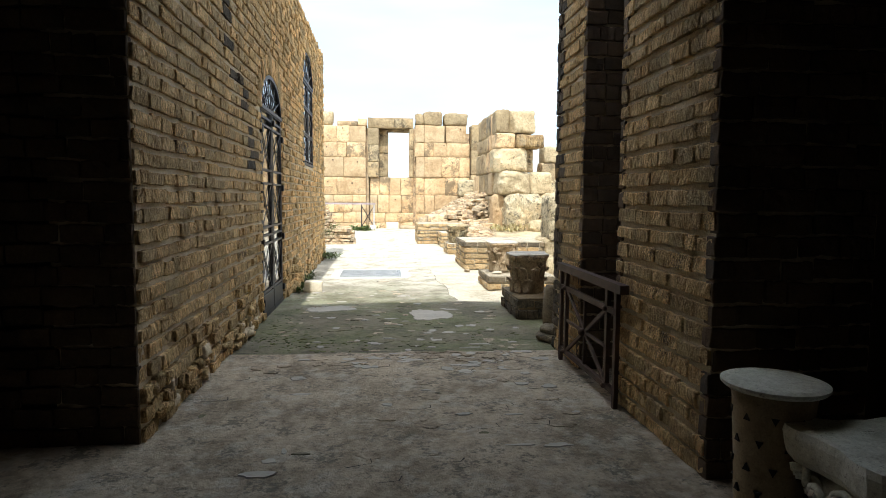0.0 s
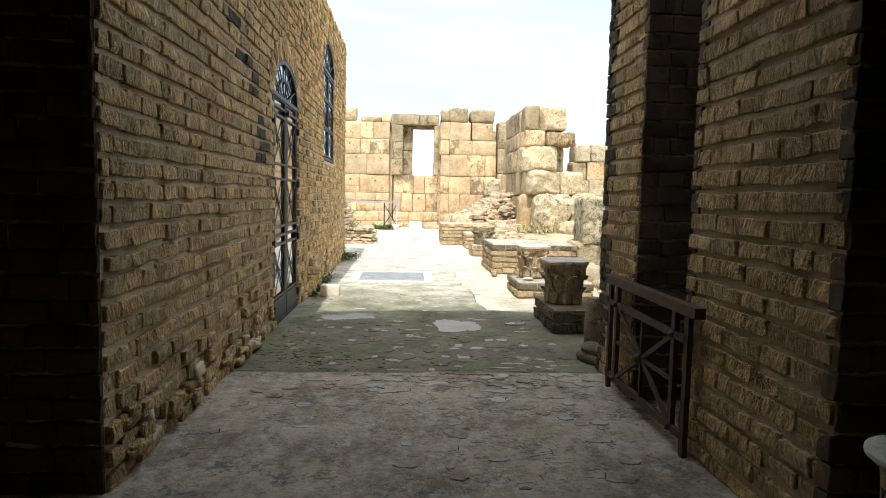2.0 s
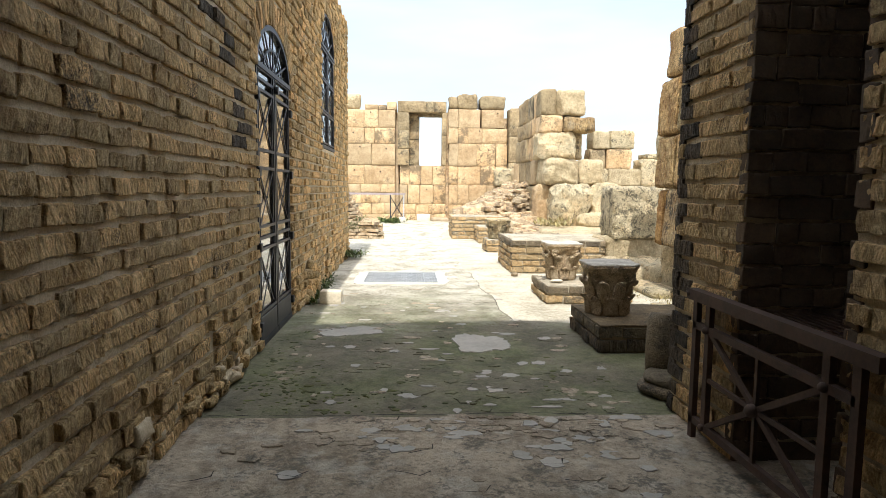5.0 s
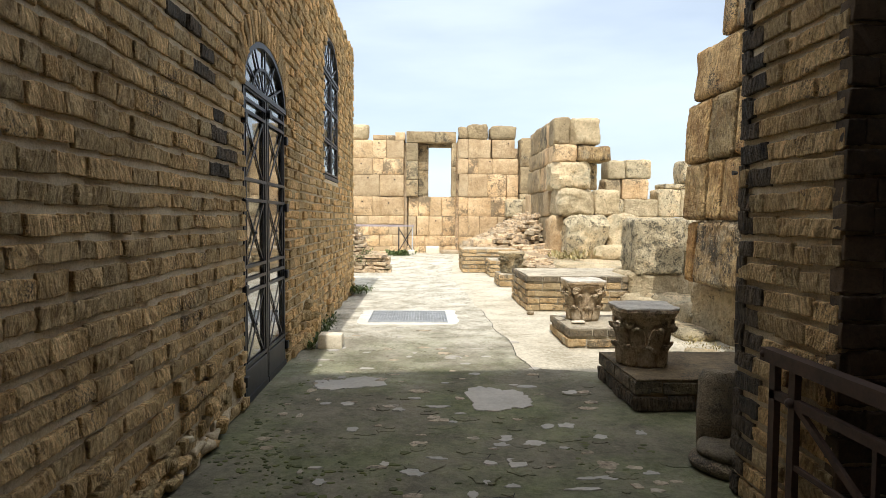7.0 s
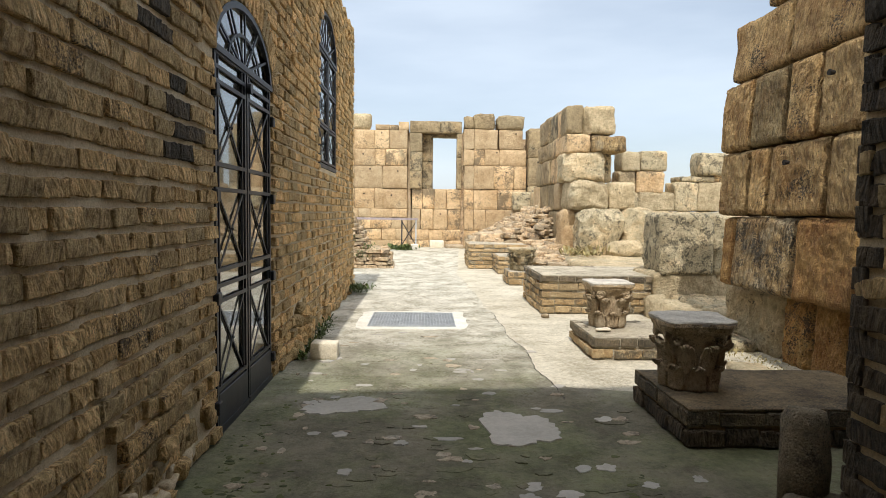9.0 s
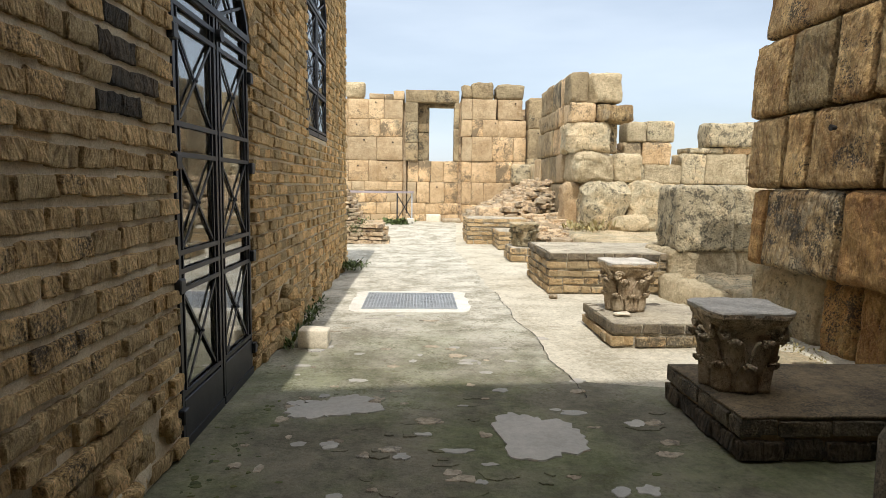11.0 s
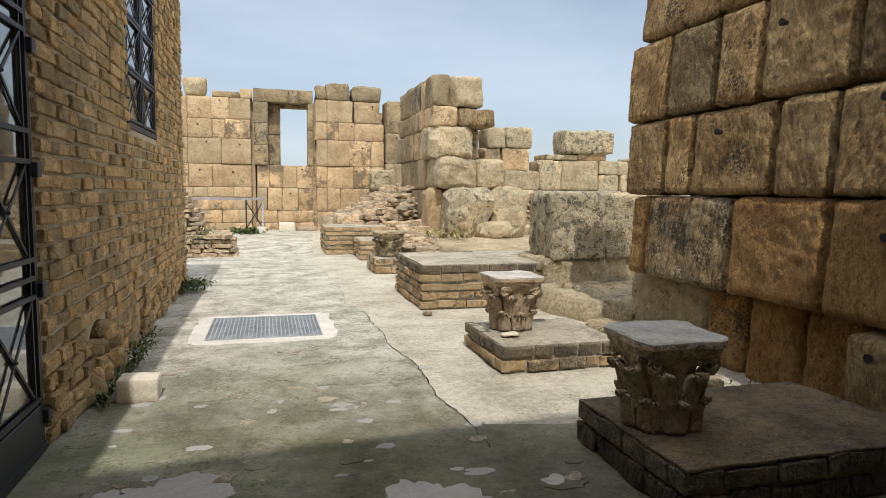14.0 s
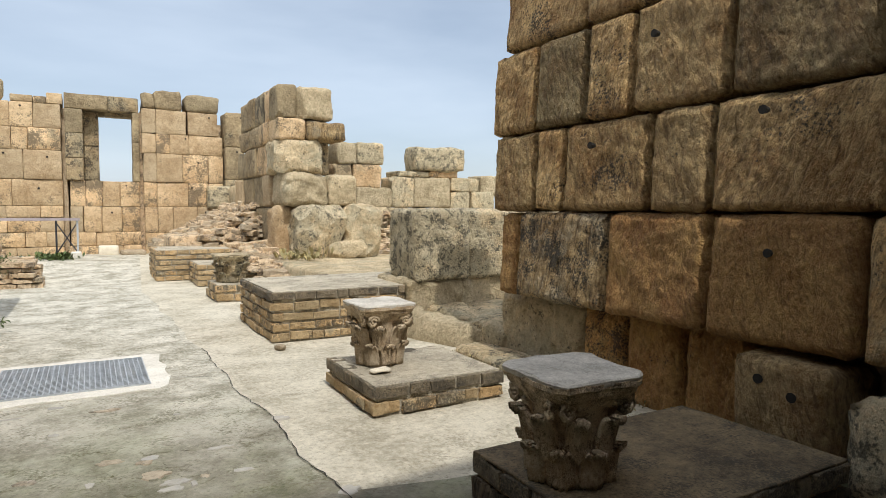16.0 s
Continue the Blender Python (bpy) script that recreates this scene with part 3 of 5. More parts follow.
box(bm, (-4.8, 1.91, 4.4), (6.4, 2.58, 4.7))
# added out of view: its top edge throws the shadow line across the paving
box(bm, (-2.8, -0.70, 4.71), (4.8, -0.10, CASTER_TOP), turn=pose(0, 0, 0, 0, 0, 5.0))
tagged(part("wall_portal", bm, M_BRICK), "unseen lintel and tall wall added to cast the paving shadow", "wall", kind="structure")

# unseen mass added to block sun and sky from the foot of the ashlar wall
bm = bmesh.new()
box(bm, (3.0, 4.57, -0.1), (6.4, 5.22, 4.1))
tagged(part("wall_buttress", bm, M_SHADED_BRICK), "unseen wall added to keep light off the corner by the passage", "wall", kind="structure")

# ---- iron door and window ----
def flat_arch(bm, x, mid, half, spring, rise, w, d, n=20, scale=1.0):
    pts = [(x, mid + half * scale * math.cos(math.pi * i / n), spring + rise * scale * math.sin(math.pi * i / n)) for i in range(n + 1)]
    for a, b in zip(pts, pts[1:]):
        bar(bm, a, b, w, d)


def pane(parent, x, y0, y1, z0, top):
    bm = bmesh.new()
    n = 16
    lo = [bm.verts.new((x, y0 + (y1 - y0) * i / n, z0)) for i in range(n + 1)]
    hi = [bm.verts.new((x, y0 + (y1 - y0) * i / n, top(y0 + (y1 - y0) * i / n))) for i in range(n + 1)]
    for i in range(n):
        bm.faces.new((lo[i], lo[i + 1], hi[i + 1], hi[i]))
    r = bmesh.ops.extrude_face_region(bm, geom=list(bm.faces))
    for v in (g for g in r["geom"] if isinstance(g, bmesh.types.BMVert)):
        v.co.x -= 0.006
    bmesh.ops.recalc_face_normals(bm, faces=bm.faces)
    p = part("pane", bm, M_GLASS, parent)
    p.visible_shadow = False
    return p


def leaf_bars(parent, x, y0, y1, z0, panels, rails, plate):
    """One iron leaf: stiles, rails, crossed panels with bosses, a kick plate."""
    for y in (y0 + 0.02, y1 - 0.02):
        bm = bmesh.new()
        bar(bm, (x, y, z0), (x, y, rails[-1] + 0.02), 0.034, 0.02)
        part("stile", bm, M_IRON, parent)
    for y in (y0 + 0.085, y1 - 0.085):
        bm = bmesh.new()
        bar(bm, (x, y, rails[0]), (x, y, rails[-1]), 0.015, 0.012)
        part("inner_stile", bm, M_IRON, parent)
    for z in rails:
        bm = bmesh.new()
        bar(bm, (x + 0.004, y0, z), (x + 0.004, y1, z), 0.026, 0.014)
        part("rail", bm, M_IRON, parent)
    for a, b in panels:
        bm = bmesh.new()
        bar(bm, (x + 0.004, y0 + 0.095, a), (x + 0.004, y1 - 0.095, b), 0.017, 0.008)
        bar(bm, (x - 0.004, y0 + 0.095, b), (x - 0.004, y1 - 0.095, a), 0.017, 0.008)
        part("cross_bars", bm, M_IRON, parent)
        bm = bmesh.new()
        bmesh.ops.create_uvsphere(bm, u_segments=10, v_segments=6, radius=0.013, matrix=Matrix.Translation((x + 0.006, (y0 + y1) / 2, (a + b) / 2)))
        part("boss", bm, M_IRON, parent)
    if plate:
        bm = bmesh.new()
        box(bm, (x - 0.012, y0 + 0.03, z0 + 0.02), (x + 0.012, y1 - 0.03, plate), 0.004)
        part("kick_plate", bm, M_IRON, parent)


def hinge(parent, x, y, z):
    bm = bmesh.new()
    box(bm, (x - 0.02, y - 0.035, z - 0.04), (x + 0.03, y + 0.035, z + 0.04), 0.006)
    part("hinge", bm, M_IRON, parent)


door = thing("iron_door", "closed double-leaf dark iron door with glass and a fan light", "door", (WX - 0.03, DOOR_MID, 0.0))
DX = WX - 0.005
for side in (0, 1):
    a = DOOR_MID - DOOR_HALF + 0.02 if side == 0 else DOOR_MID + 0.012
    b = DOOR_MID - 0.012 if side == 0 else DOOR_MID + DOOR_HALF - 0.02
    leaf = part("door_leaf", (lambda q: (bar(q, (DX, a, 0.03), (DX, b, 0.03), 0.05, 0.04), q)[1])(bmesh.new()), M_IRON, door)
    leaf_bars(leaf, DX, a, b, 0.03, [(0.33, 0.84), (1.10, 1.56), (1.78, 2.24)], [0.30, 0.87, 0.97, 1.07, 1.59, 1.75, 2.27, 2.36, 2.45], 0.27)
    pane(leaf, DX - 0.012, a + 0.02, b - 0.02, 0.3, lambda y: 2.44)
    for z in (0.2, 0.9, 1.55, 2.2):
        hinge(leaf, DX + 0.01, a - 0.015 if side == 0 else b + 0.015, z)
bm = bmesh.new()
flat_arch(bm, DX, DOOR_MID, DOOR_HALF - 0.02, DOOR_SPRING, DOOR_RISE - 0.02, 0.045, 0.04)
bar(bm, (DX, DOOR_MID - DOOR_HALF, DOOR_SPRING + 0.02), (DX, DOOR_MID + DOOR_HALF, DOOR_SPRING + 0.02), 0.04, 0.05)
fan = part("fan_light", bm, M_IRON, door)
bm = bmesh.new()
flat_arch(bm, DX, DOOR_MID, DOOR_HALF, DOOR_SPRING, DOOR_RISE, 0.022, 0.012, scale=0.55)
part("inner_arch", bm, M_IRON, fan)
for k in range(1, 6):
    w = math.pi * k / 6
    bm = bmesh.new()
    bar(bm, (DX, DOOR_MID + 0.1 * math.cos(w), DOOR_SPRING + 0.07 * math.sin(w)),
        (DX, DOOR_MID + (DOOR_HALF - 0.03) * math.cos(w), DOOR_SPRING + (DOOR_RISE - 0.03) * math.sin(w)), 0.018, 0.012)
    part("fan_bar", bm, M_IRON, fan)
pane(fan, DX - 0.012, DOOR_MID - DOOR_HALF + 0.03, DOOR_MID + DOOR_HALF - 0.03, DOOR_SPRING + 0.03, lambda y: max(DOOR_SPRING + 0.035, arch_z(y, DOOR_MID, DOOR_HALF, DOOR_SPRING, DOOR_RISE) - 0.01))
bm = bmesh.new()
bmesh.ops.create_cone(bm, segments=16, radius1=0.04, radius2=0.04, depth=0.03, cap_ends=True, matrix=Matrix.Translation((DX + 0.035, DOOR_MID, 2.34)) @ Matrix.Rotation(math.pi / 2, 4, "Y"))
part("lock_ring", bm, M_IRON, door)

window = thing("iron_window", "arched window behind a dark iron grille", "window", (WX - 0.03, WIN_MID, WIN_SILL))
bm = bmesh.new()
flat_arch(bm, DX, WIN_MID, WIN_HALF - 0.02, WIN_SPRING, WIN_RISE - 0.02, 0.045, 0.04)
bar(bm, (DX, WIN_MID - WIN_HALF, WIN_SPRING), (DX, WIN_MID + WIN_HALF, WIN_SPRING), 0.04, 0.05)
wfan = part("fan_light", bm, M_IRON, window)
for k in range(1, 6):
    w = math.pi * k / 6
    bm = bmesh.new()
    bar(bm, (DX, WIN_MID + 0.1 * math.cos(w), WIN_SPRING + 0.07 * math.sin(w)), (DX, WIN_MID + (WIN_HALF - 0.03) * math.cos(w), WIN_SPRING + (WIN_RISE - 0.03) * math.sin(w)), 0.018, 0.012)
    part("fan_bar", bm, M_IRON, wfan)
for side in (0, 1):
    a = WIN_MID - WIN_HALF + 0.02 if side == 0 else WIN_MID + 0.012
    b = WIN_MID - 0.012 if side == 0 else WIN_MID + WIN_HALF - 0.02
    leaf = part("window_leaf", (lambda q: (bar(q, (DX, a, WIN_SILL + 0.03), (DX, b, WIN_SILL + 0.03), 0.05, 0.04), q)[1])(bmesh.new()), M_IRON, window)
    leaf_bars(leaf, DX, a, b, WIN_SILL + 0.03, [(2.12, 2.5), (2.6, 2.98), (3.08, 3.42)], [2.09, 2.53, 2.57, 3.01, 3.05, 3.46], 0)
pane(window, DX - 0.012, WIN_MID - WIN_HALF + 0.02, WIN_MID + WIN_HALF - 0.02, WIN_SILL, lambda y: arch_z(y, WIN_MID, WIN_HALF, WIN_SPRING, WIN_RISE) - 0.01)


# ---- far wall with its blocked doorway ----
FY = 25.0


def ashlar(parent, rows, y, depth, seed, mat, r=0.018, amp=0.012, gap=0.003, name="ashlar_block", jitter=0.02):
    """Courses of blocks that face the walker. rows: (z0, z1, [x cuts])."""
    rng = random.Random(seed)
    for z0, z1, cuts in rows:
        for a, b in zip(cuts, cuts[1:]):
            seed += 1
            f = y + rng.uniform(-jitter, jitter)
            part(name, block_mesh(name, (a + gap, f, z0 + gap), (b - gap, f + depth, z1 - gap), seed, mat, r, amp, 0.16), mat, parent)
            if b - a > 0.5 and z1 - z0 > 0.5 and rng.random() < 0.6:
                bm = bmesh.new()
                bmesh.ops.create_cone(bm, segments=7, radius1=0.035, radius2=0.025, depth=0.05, cap_ends=True, matrix=Matrix.Translation(((a + b) / 2 + rng.uniform(-0.2, 0.2), f - 0.0, z1 - rng.uniform(0.1, 0.25))) @ Matrix.Rotation(math.pi / 2, 4, "X"))
                part("lifting_socket", bm, M_HOLE_SHADE, parent)


wall_far = thing("wall_far", "ochre ashlar wall with a half-blocked doorway open to the sky", "wall", (0, FY, 0), kind="structure")
ashlar(wall_far, [(4.36, 4.55, [-1.45, -0.93, -0.62]), (4.36, 4.66, [-0.62, -0.24]), (3.68, 4.36, [-2.9, -2.17, -1.47, -0.94, -0.29]), (3.08, 3.68, [-2.9, -2.19, -1.45, -1.07, -0.30]),
                  (2.27, 3.08, [-2.9, -2.19, -1.19, -0.29]), (1.54, 2.27, [-3.2, -2.18, -1.47, -0.28]), (1.22, 1.54, [-3.2, -2.06, -1.61, -0.83, -0.29])], FY, 0.85, 100, M_ASHLAR_FAR)
ashlar(wall_far, [(0.81, 1.22, [-3.2, -2.3, -1.6, -0.83, -0.29]), (0.4, 0.81, [-3.2, -1.9, -1.2, -0.7, -0.29]), (0.0, 0.4, [-3.2, -2.3, -1.4, -0.8, -0.29])], FY + 0.02, 0.85, 130, M_ASHLAR_FAR)
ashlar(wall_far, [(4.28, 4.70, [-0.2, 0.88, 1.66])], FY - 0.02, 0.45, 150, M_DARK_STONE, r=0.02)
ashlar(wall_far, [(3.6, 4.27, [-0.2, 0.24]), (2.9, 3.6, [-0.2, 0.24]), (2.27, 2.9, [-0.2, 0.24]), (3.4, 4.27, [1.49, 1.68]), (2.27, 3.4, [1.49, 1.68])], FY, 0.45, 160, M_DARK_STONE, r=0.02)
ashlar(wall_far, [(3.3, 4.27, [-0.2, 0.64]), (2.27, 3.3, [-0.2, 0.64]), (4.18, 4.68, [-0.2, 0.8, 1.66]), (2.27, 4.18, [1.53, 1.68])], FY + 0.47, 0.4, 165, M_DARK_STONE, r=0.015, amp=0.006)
ashlar(wall_far, [(1.54, 2.27, [-0.12, 0.26, 0.7, 1.14, 1.66]), (0.8, 1.54, [-0.12, 0.2, 0.66, 1.18, 1.66]), (0.4, 0.8, [-0.12, 0.5, 1.0, 1.66]), (0.0, 0.4, [-0.2, 0.6, 1.2, 1.68])], FY + 0.05, 0.8, 170, M_ASHLAR_FAR, amp=0.022)
ashlar(wall_far, [(3.71, 4.42, [1.74, 2.12, 2.96]), (3.71, 4.40, [3.0, 3.87]), (3.12, 3.71, [1.74, 2.11, 2.49, 3.03, 4.0]), (2.27, 3.12, [1.76, 2.12, 2.84, 3.57, 4.02])], FY - 0.06, 0.9, 190, M_ASHLAR_FAR, amp=0.022)
ashlar(wall_far, [(1.54, 2.27, [1.76, 2.12, 2.99, 3.58, 4.0]), (0.76, 1.54, [1.78, 2.13, 2.55, 3.24, 4.0]), (0.0, 0.76, [1.78, 2.3, 3.1, 4.0])], FY - 0.05, 0.9, 210, M_ASHLAR_FAR)
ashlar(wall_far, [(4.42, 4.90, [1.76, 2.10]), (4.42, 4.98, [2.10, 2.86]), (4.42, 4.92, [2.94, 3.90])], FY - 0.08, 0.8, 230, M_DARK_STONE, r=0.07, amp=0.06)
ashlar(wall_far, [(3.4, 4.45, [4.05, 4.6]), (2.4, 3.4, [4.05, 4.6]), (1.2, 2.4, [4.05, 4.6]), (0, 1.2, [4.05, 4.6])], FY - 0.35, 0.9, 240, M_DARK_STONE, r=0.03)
part("ashlar_block", block_mesh("ashlar_block", (-2.3, FY, 4.36), (-1.6, FY + 0.5, 4.95), 251, M_GREY_STONE, 0.12, 0.06, 0.14, turn=4), M_GREY_STONE, wall_far)
part("ashlar_block", block_mesh("ashlar_block", (3.5, FY - 0.5, 1.5), (4.3, FY - 0.08, 2.2), 252, M_GREY_STONE, 0.08, 0.04, 0.14), M_GREY_STONE, wall_far)
bm = bmesh.new()
box(bm, (-3.2, FY + 0.9, 0), (0.62, FY + 1.2, 4.2))
box(bm, (1.56, FY + 0.9, 0), (4.6, FY + 1.2, 4.2))
box(bm, (-0.34, FY + 0.25, 0), (-0.16, FY + 0.44, 4.3))
box(bm, (1.64, FY + 0.2, 0), (1.8, FY + 0.44, 4.3))
part("wall_core", bm, M_RUBBLE, wall_far)

# ---- ruined cross wall, built of big blocks ----
tower = thing("wall_ruined", "ruined end of a massive ashlar wall with worn lichened blocks", "wall", (3.8, 17.5, 0.4), kind="structure")


def chipped(me, seed, chips, reach):
    """Breaks corners and edges off a block, leaving angular faces."""
    rg = random.Random(seed * 13 + 5)
    bm = bmesh.new()
    bm.from_mesh(me)
    lo = Vector([min(v.co[i] for v in bm.verts) for i in range(3)])
    hi = Vector([max(v.co[i] for v in bm.verts) for i in range(3)])
    mid, half = (lo + hi) / 2, (hi - lo) / 2
    for k in range(chips):
        d = Vector((rg.choice((-1, 1)) * rg.uniform(0.2, 1), -rg.uniform(0.3, 1), rg.choice((-0.6, 1, 1)) * rg.uniform(0.3, 1)))
        corner = mid + Vector([half[i] * (1 if d[i] > 0 else -1) for i in range(3)])
        d.normalize()
        out = bmesh.ops.bisect_plane(bm, geom=list(bm.verts) + list(bm.edges) + list(bm.faces), plane_co=corner - d * reach * rg.uniform(0.5, 1.2), plane_no=d, clear_outer=True)
        rim = [e for e in out["geom_cut"] if isinstance(e, bmesh.types.BMEdge)]
        if len(rim) > 2:
            for f in bmesh.ops.holes_fill(bm, edges=rim)["faces"]:
                f.smooth = False
    bm.to_mesh(me)
    bm.free()


def blk(parent, lo, hi, seed, mat, r=0.035, amp=0.035, step=0.06, lump=0.0, turn=0.0, name="ashlar_block", freq=3.4, groove=0.0, chips=0, reach=0.14):
    me = block_mesh(name, lo, hi, seed, mat, r, amp, step, freq, lump, turn, True, groove)
    if chips:
        chipped(me, seed, chips, reach)
    return part(name, me, mat, parent)


TY = 17.5
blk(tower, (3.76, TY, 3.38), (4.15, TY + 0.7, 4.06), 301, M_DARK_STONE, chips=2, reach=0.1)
blk(tower, (4.17, TY - 0.05, 3.38), (4.95, TY + 0.7, 4.04), 302, M_GREY_STONE, r=0.07, chips=3, reach=0.2)
blk(tower, (3.78, TY - 0.02, 2.93), (4.36, TY + 0.8, 3.38), 303, M_ASHLAR_FAR, chips=2, reach=0.1)
blk(tower, (4.38, TY - 0.12, 2.95), (5.22, TY + 0.7, 3.34), 304, M_ASHLAR_BLACK, r=0.06, chips=2, reach=0.12)
blk(tower, (3.72, TY - 0.1, 2.25), (4.72, TY + 0.9, 2.93), 305, M_GREY_STONE, r=0.09, amp=0.05, chips=4, reach=0.22)
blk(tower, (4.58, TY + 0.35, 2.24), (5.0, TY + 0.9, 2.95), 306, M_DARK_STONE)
blk(tower, (3.86, TY - 0.2, 1.55), (4.80, TY + 0.9, 2.25), 307, M_GREY_STONE, r=0.09, amp=0.07, chips=4, reach=0.24)
blk(tower, (4.82, TY - 0.15, 1.55), (5.44, TY + 0.7, 2.22), 308, M_GREY_STONE, r=0.07, chips=3, reach=0.16)
blk(tower, (3.72, TY + 0.1, 0.35), (4.3, TY + 0.9, 1.53), 309, M_ASHLAR_FAR, r=0.12, amp=0.06)
blk(tower, (4.02, TY - 0.6, 0.42), (5.12, TY + 0.5, 1.53), 310, M_GREY_STONE, r=0.12, amp=0.07, step=0.05, freq=2.6, chips=6, reach=0.42)
blk(tower, (5.08, TY - 0.5, 0.42), (5.92, TY + 0.5, 1.55), 311, M_GREY_STONE, r=0.10, amp=0.08, chips=5, reach=0.30)
blk(tower, (4.7, TY - 0.75, 0.40), (5.5, TY - 0.25, 0.82), 312, M_GREY_STONE, r=0.10, amp=0.07, chips=4, reach=0.2)
seed = 320
for z0, z1, cuts in ((3.40, 4.12, (18.2, 18.9, 19.8, 21.2)), (2.93, 3.42, (18.3, 19.2, 20.2, 21.4)), (2.25, 2.93, (18.4, 19.6, 20.6, 21.6)), (1.53, 2.25, (18.4, 19.1, 20.0, 21.0, 22.0)), (0.2, 1.53, (18.3, 19.5, 20.7, 22.0))):
    for a, b in zip(cuts, cuts[1:]):
        seed += 1
        jx = random.uniform(-0.05, 0.04)
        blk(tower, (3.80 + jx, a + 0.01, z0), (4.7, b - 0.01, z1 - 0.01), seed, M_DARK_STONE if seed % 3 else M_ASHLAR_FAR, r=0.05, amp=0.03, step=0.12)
blk(tower, (4.1, 21.5, 0.1), (4.8, 24.5, 2.2), 345, M_GREY_STONE, r=0.1, amp=0.05, step=0.25)

# ---- ruins behind, on a low wall ----
back = thing("wall_back", "low ruined wall of grey ashlar with loose blocks on top", "wall", (7.5, 19.3, 0.4), kind="structure")
BY = 19.3
for i, (x0, x1, z0, z1, m) in enumerate(((5.72, 6.22, 2.62, 3.14, M_GREY_STONE), (6.24, 6.97, 2.64, 3.18, M_GREY_STONE), (5.66, 6.10, 2.03, 2.62, M_ASHLAR_FAR), (6.14, 6.90, 2.05, 2.63, M_ASHLAR_FAR), (6.2, 7.2, 1.55, 2.05, M_GREY_STONE),
                                         (5.4, 6.2, 1.5, 2.05, M_GREY_STONE), (7.2, 7.84, 1.55, 2.34, M_GREY_STONE), (7.86, 8.96, 1.55, 2.35, M_GREY_STONE), (8.33, 9.2, 2.35, 2.54, M_ASHLAR_FAR),
                                         (7.36, 8.30, 2.35, 2.50, M_GREY_STONE), (9.0, 9.9, 2.0, 2.36, M_GREY_STONE), (9.0, 9.6, 1.5, 2.0, M_GREY_STONE), (9.65, 10.4, 1.5, 2.0, M_GREY_STONE), (9.95, 10.8, 1.9, 2.45, M_GREY_STONE))):
    blk(back, (x0, BY + 0.02 * (i % 3), z0), (x1, BY + 0.75, z1), 360 + i, m, r=0.035, amp=0.03, step=0.08, chips=2, reach=0.1)
for i in range(8):
    blk(back, (5.4 + i * 0.85, BY - 0.05, 0.3), (6.24 + i * 0.85, BY + 0.8, 1.53), 380 + i, M_GREY_STONE, r=0.07, amp=0.05, step=0.2)
stone("stone_block", (7.87, BY - 0.1, 2.53), (9.35, BY + 0.7, 3.17), 395, M_GREY_STONE, "long grey ashlar block balanced on the ruined wall", r=0.07, amp=0.05)

# ---- terrace and ledges at the foot of the ruins ----
terrace = tagged(part("terrace", block_mesh("terrace", (3.55, 13.0, -0.1), (12.0, 19.4, 0.46), 400, M_GREY_STONE, 0.08, 0.05, 0.4, 1.2), M_GREY_STONE), "rough stone terrace below the ruined walls", "terrace", kind="structure")
midwall = thing("wall_ledge", "big grey weathered blocks on a stone ledge", "wall", (4.2, 11.3, 0), kind="structure")
blk(midwall, (3.74, 11.15, 0.60), (4.50, 11.95, 1.47), 410, M_GREY_STONE, r=0.05, amp=0.035, step=0.05, freq=5.5, chips=4, reach=0.14)
blk(midwall, (4.50, 11.2, 0.60), (5.4, 11.95, 1.48), 411, M_GREY_STONE, r=0.05, amp=0.035, step=0.05, freq=5.5, chips=4, reach=0.14)
blk(midwall, (5.4, 11.2, 0.60), (6.4, 11.95, 1.48), 412, M_GREY_STONE, r=0.05, amp=0.035, step=0.05, freq=5.5, chips=4, reach=0.14)
blk(midwall, (3.66, 11.2, -0.05), (4.6, 12.2, 0.62), 413, M_GREY_STONE, r=0.05, amp=0.035, step=0.05, freq=5.5, chips=4, reach=0.14)
blk(midwall, (4.5, 11.3, -0.05), (6.4, 12.2, 0.62), 414, M_GREY_STONE, r=0.05, amp=0.035, step=0.05, freq=5.5, chips=4, reach=0.14)
blk(midwall, (3.9, 9.6, -0.05), (5.4, 11.2, 0.30), 415, M_GREY_STONE, r=0.05, amp=0.035, step=0.05, freq=5.5, chips=4, reach=0.14)
blk(midwall, (4.6, 12.0, 0.3), (7.5, 13.6, 0.95), 416, M_GREY_STONE, r=0.05, amp=0.035, step=0.05, freq=5.5, chips=4, reach=0.14)
bm = bmesh.new()
rings = []
for i in range(17):
    k = i / 16
    w = k * math.pi * 0.55
    c = Vector((4.15 - 0.5 * math.cos(w * 0.9), 11.15 - 1.35 * k, 0))
    d = Vector((0.12 * math.sin(w), -0.35, 0)).normalized()
    s = Vector((d.y, -d.x, 0))
    h = 0.30 - 0.08 * k + 0.04 * noise.noise(Vector((i * 0.7, 0, 0)))
    prof = ((-0.16, -0.05), (-0.17, h * 0.7), (-0.10, h), (0.06, h), (0.13, h * 0.85), (0.15, -0.05))
    rings.append([bm.verts.new(c + s * a + Vector((0, 0, z)) + noise.noise_vector(c * 3 + Vector((a, 0, z)) * 5) * 0.035) for a, z in prof])
for a, b in zip(rings, rings[1:]):
    for j in range(5):
        bm.faces.new((a[j], a[j + 1], b[j + 1], b[j]))
bm.faces.new(rings[0][::-1])
bm.faces.new(rings[-1])
bmesh.ops.recalc_face_normals(bm, faces=bm.faces)
tagged(part("kerb_stone", bm, M_GREY_STONE, smooth=True), "curved worn grey stone kerb", "stone")

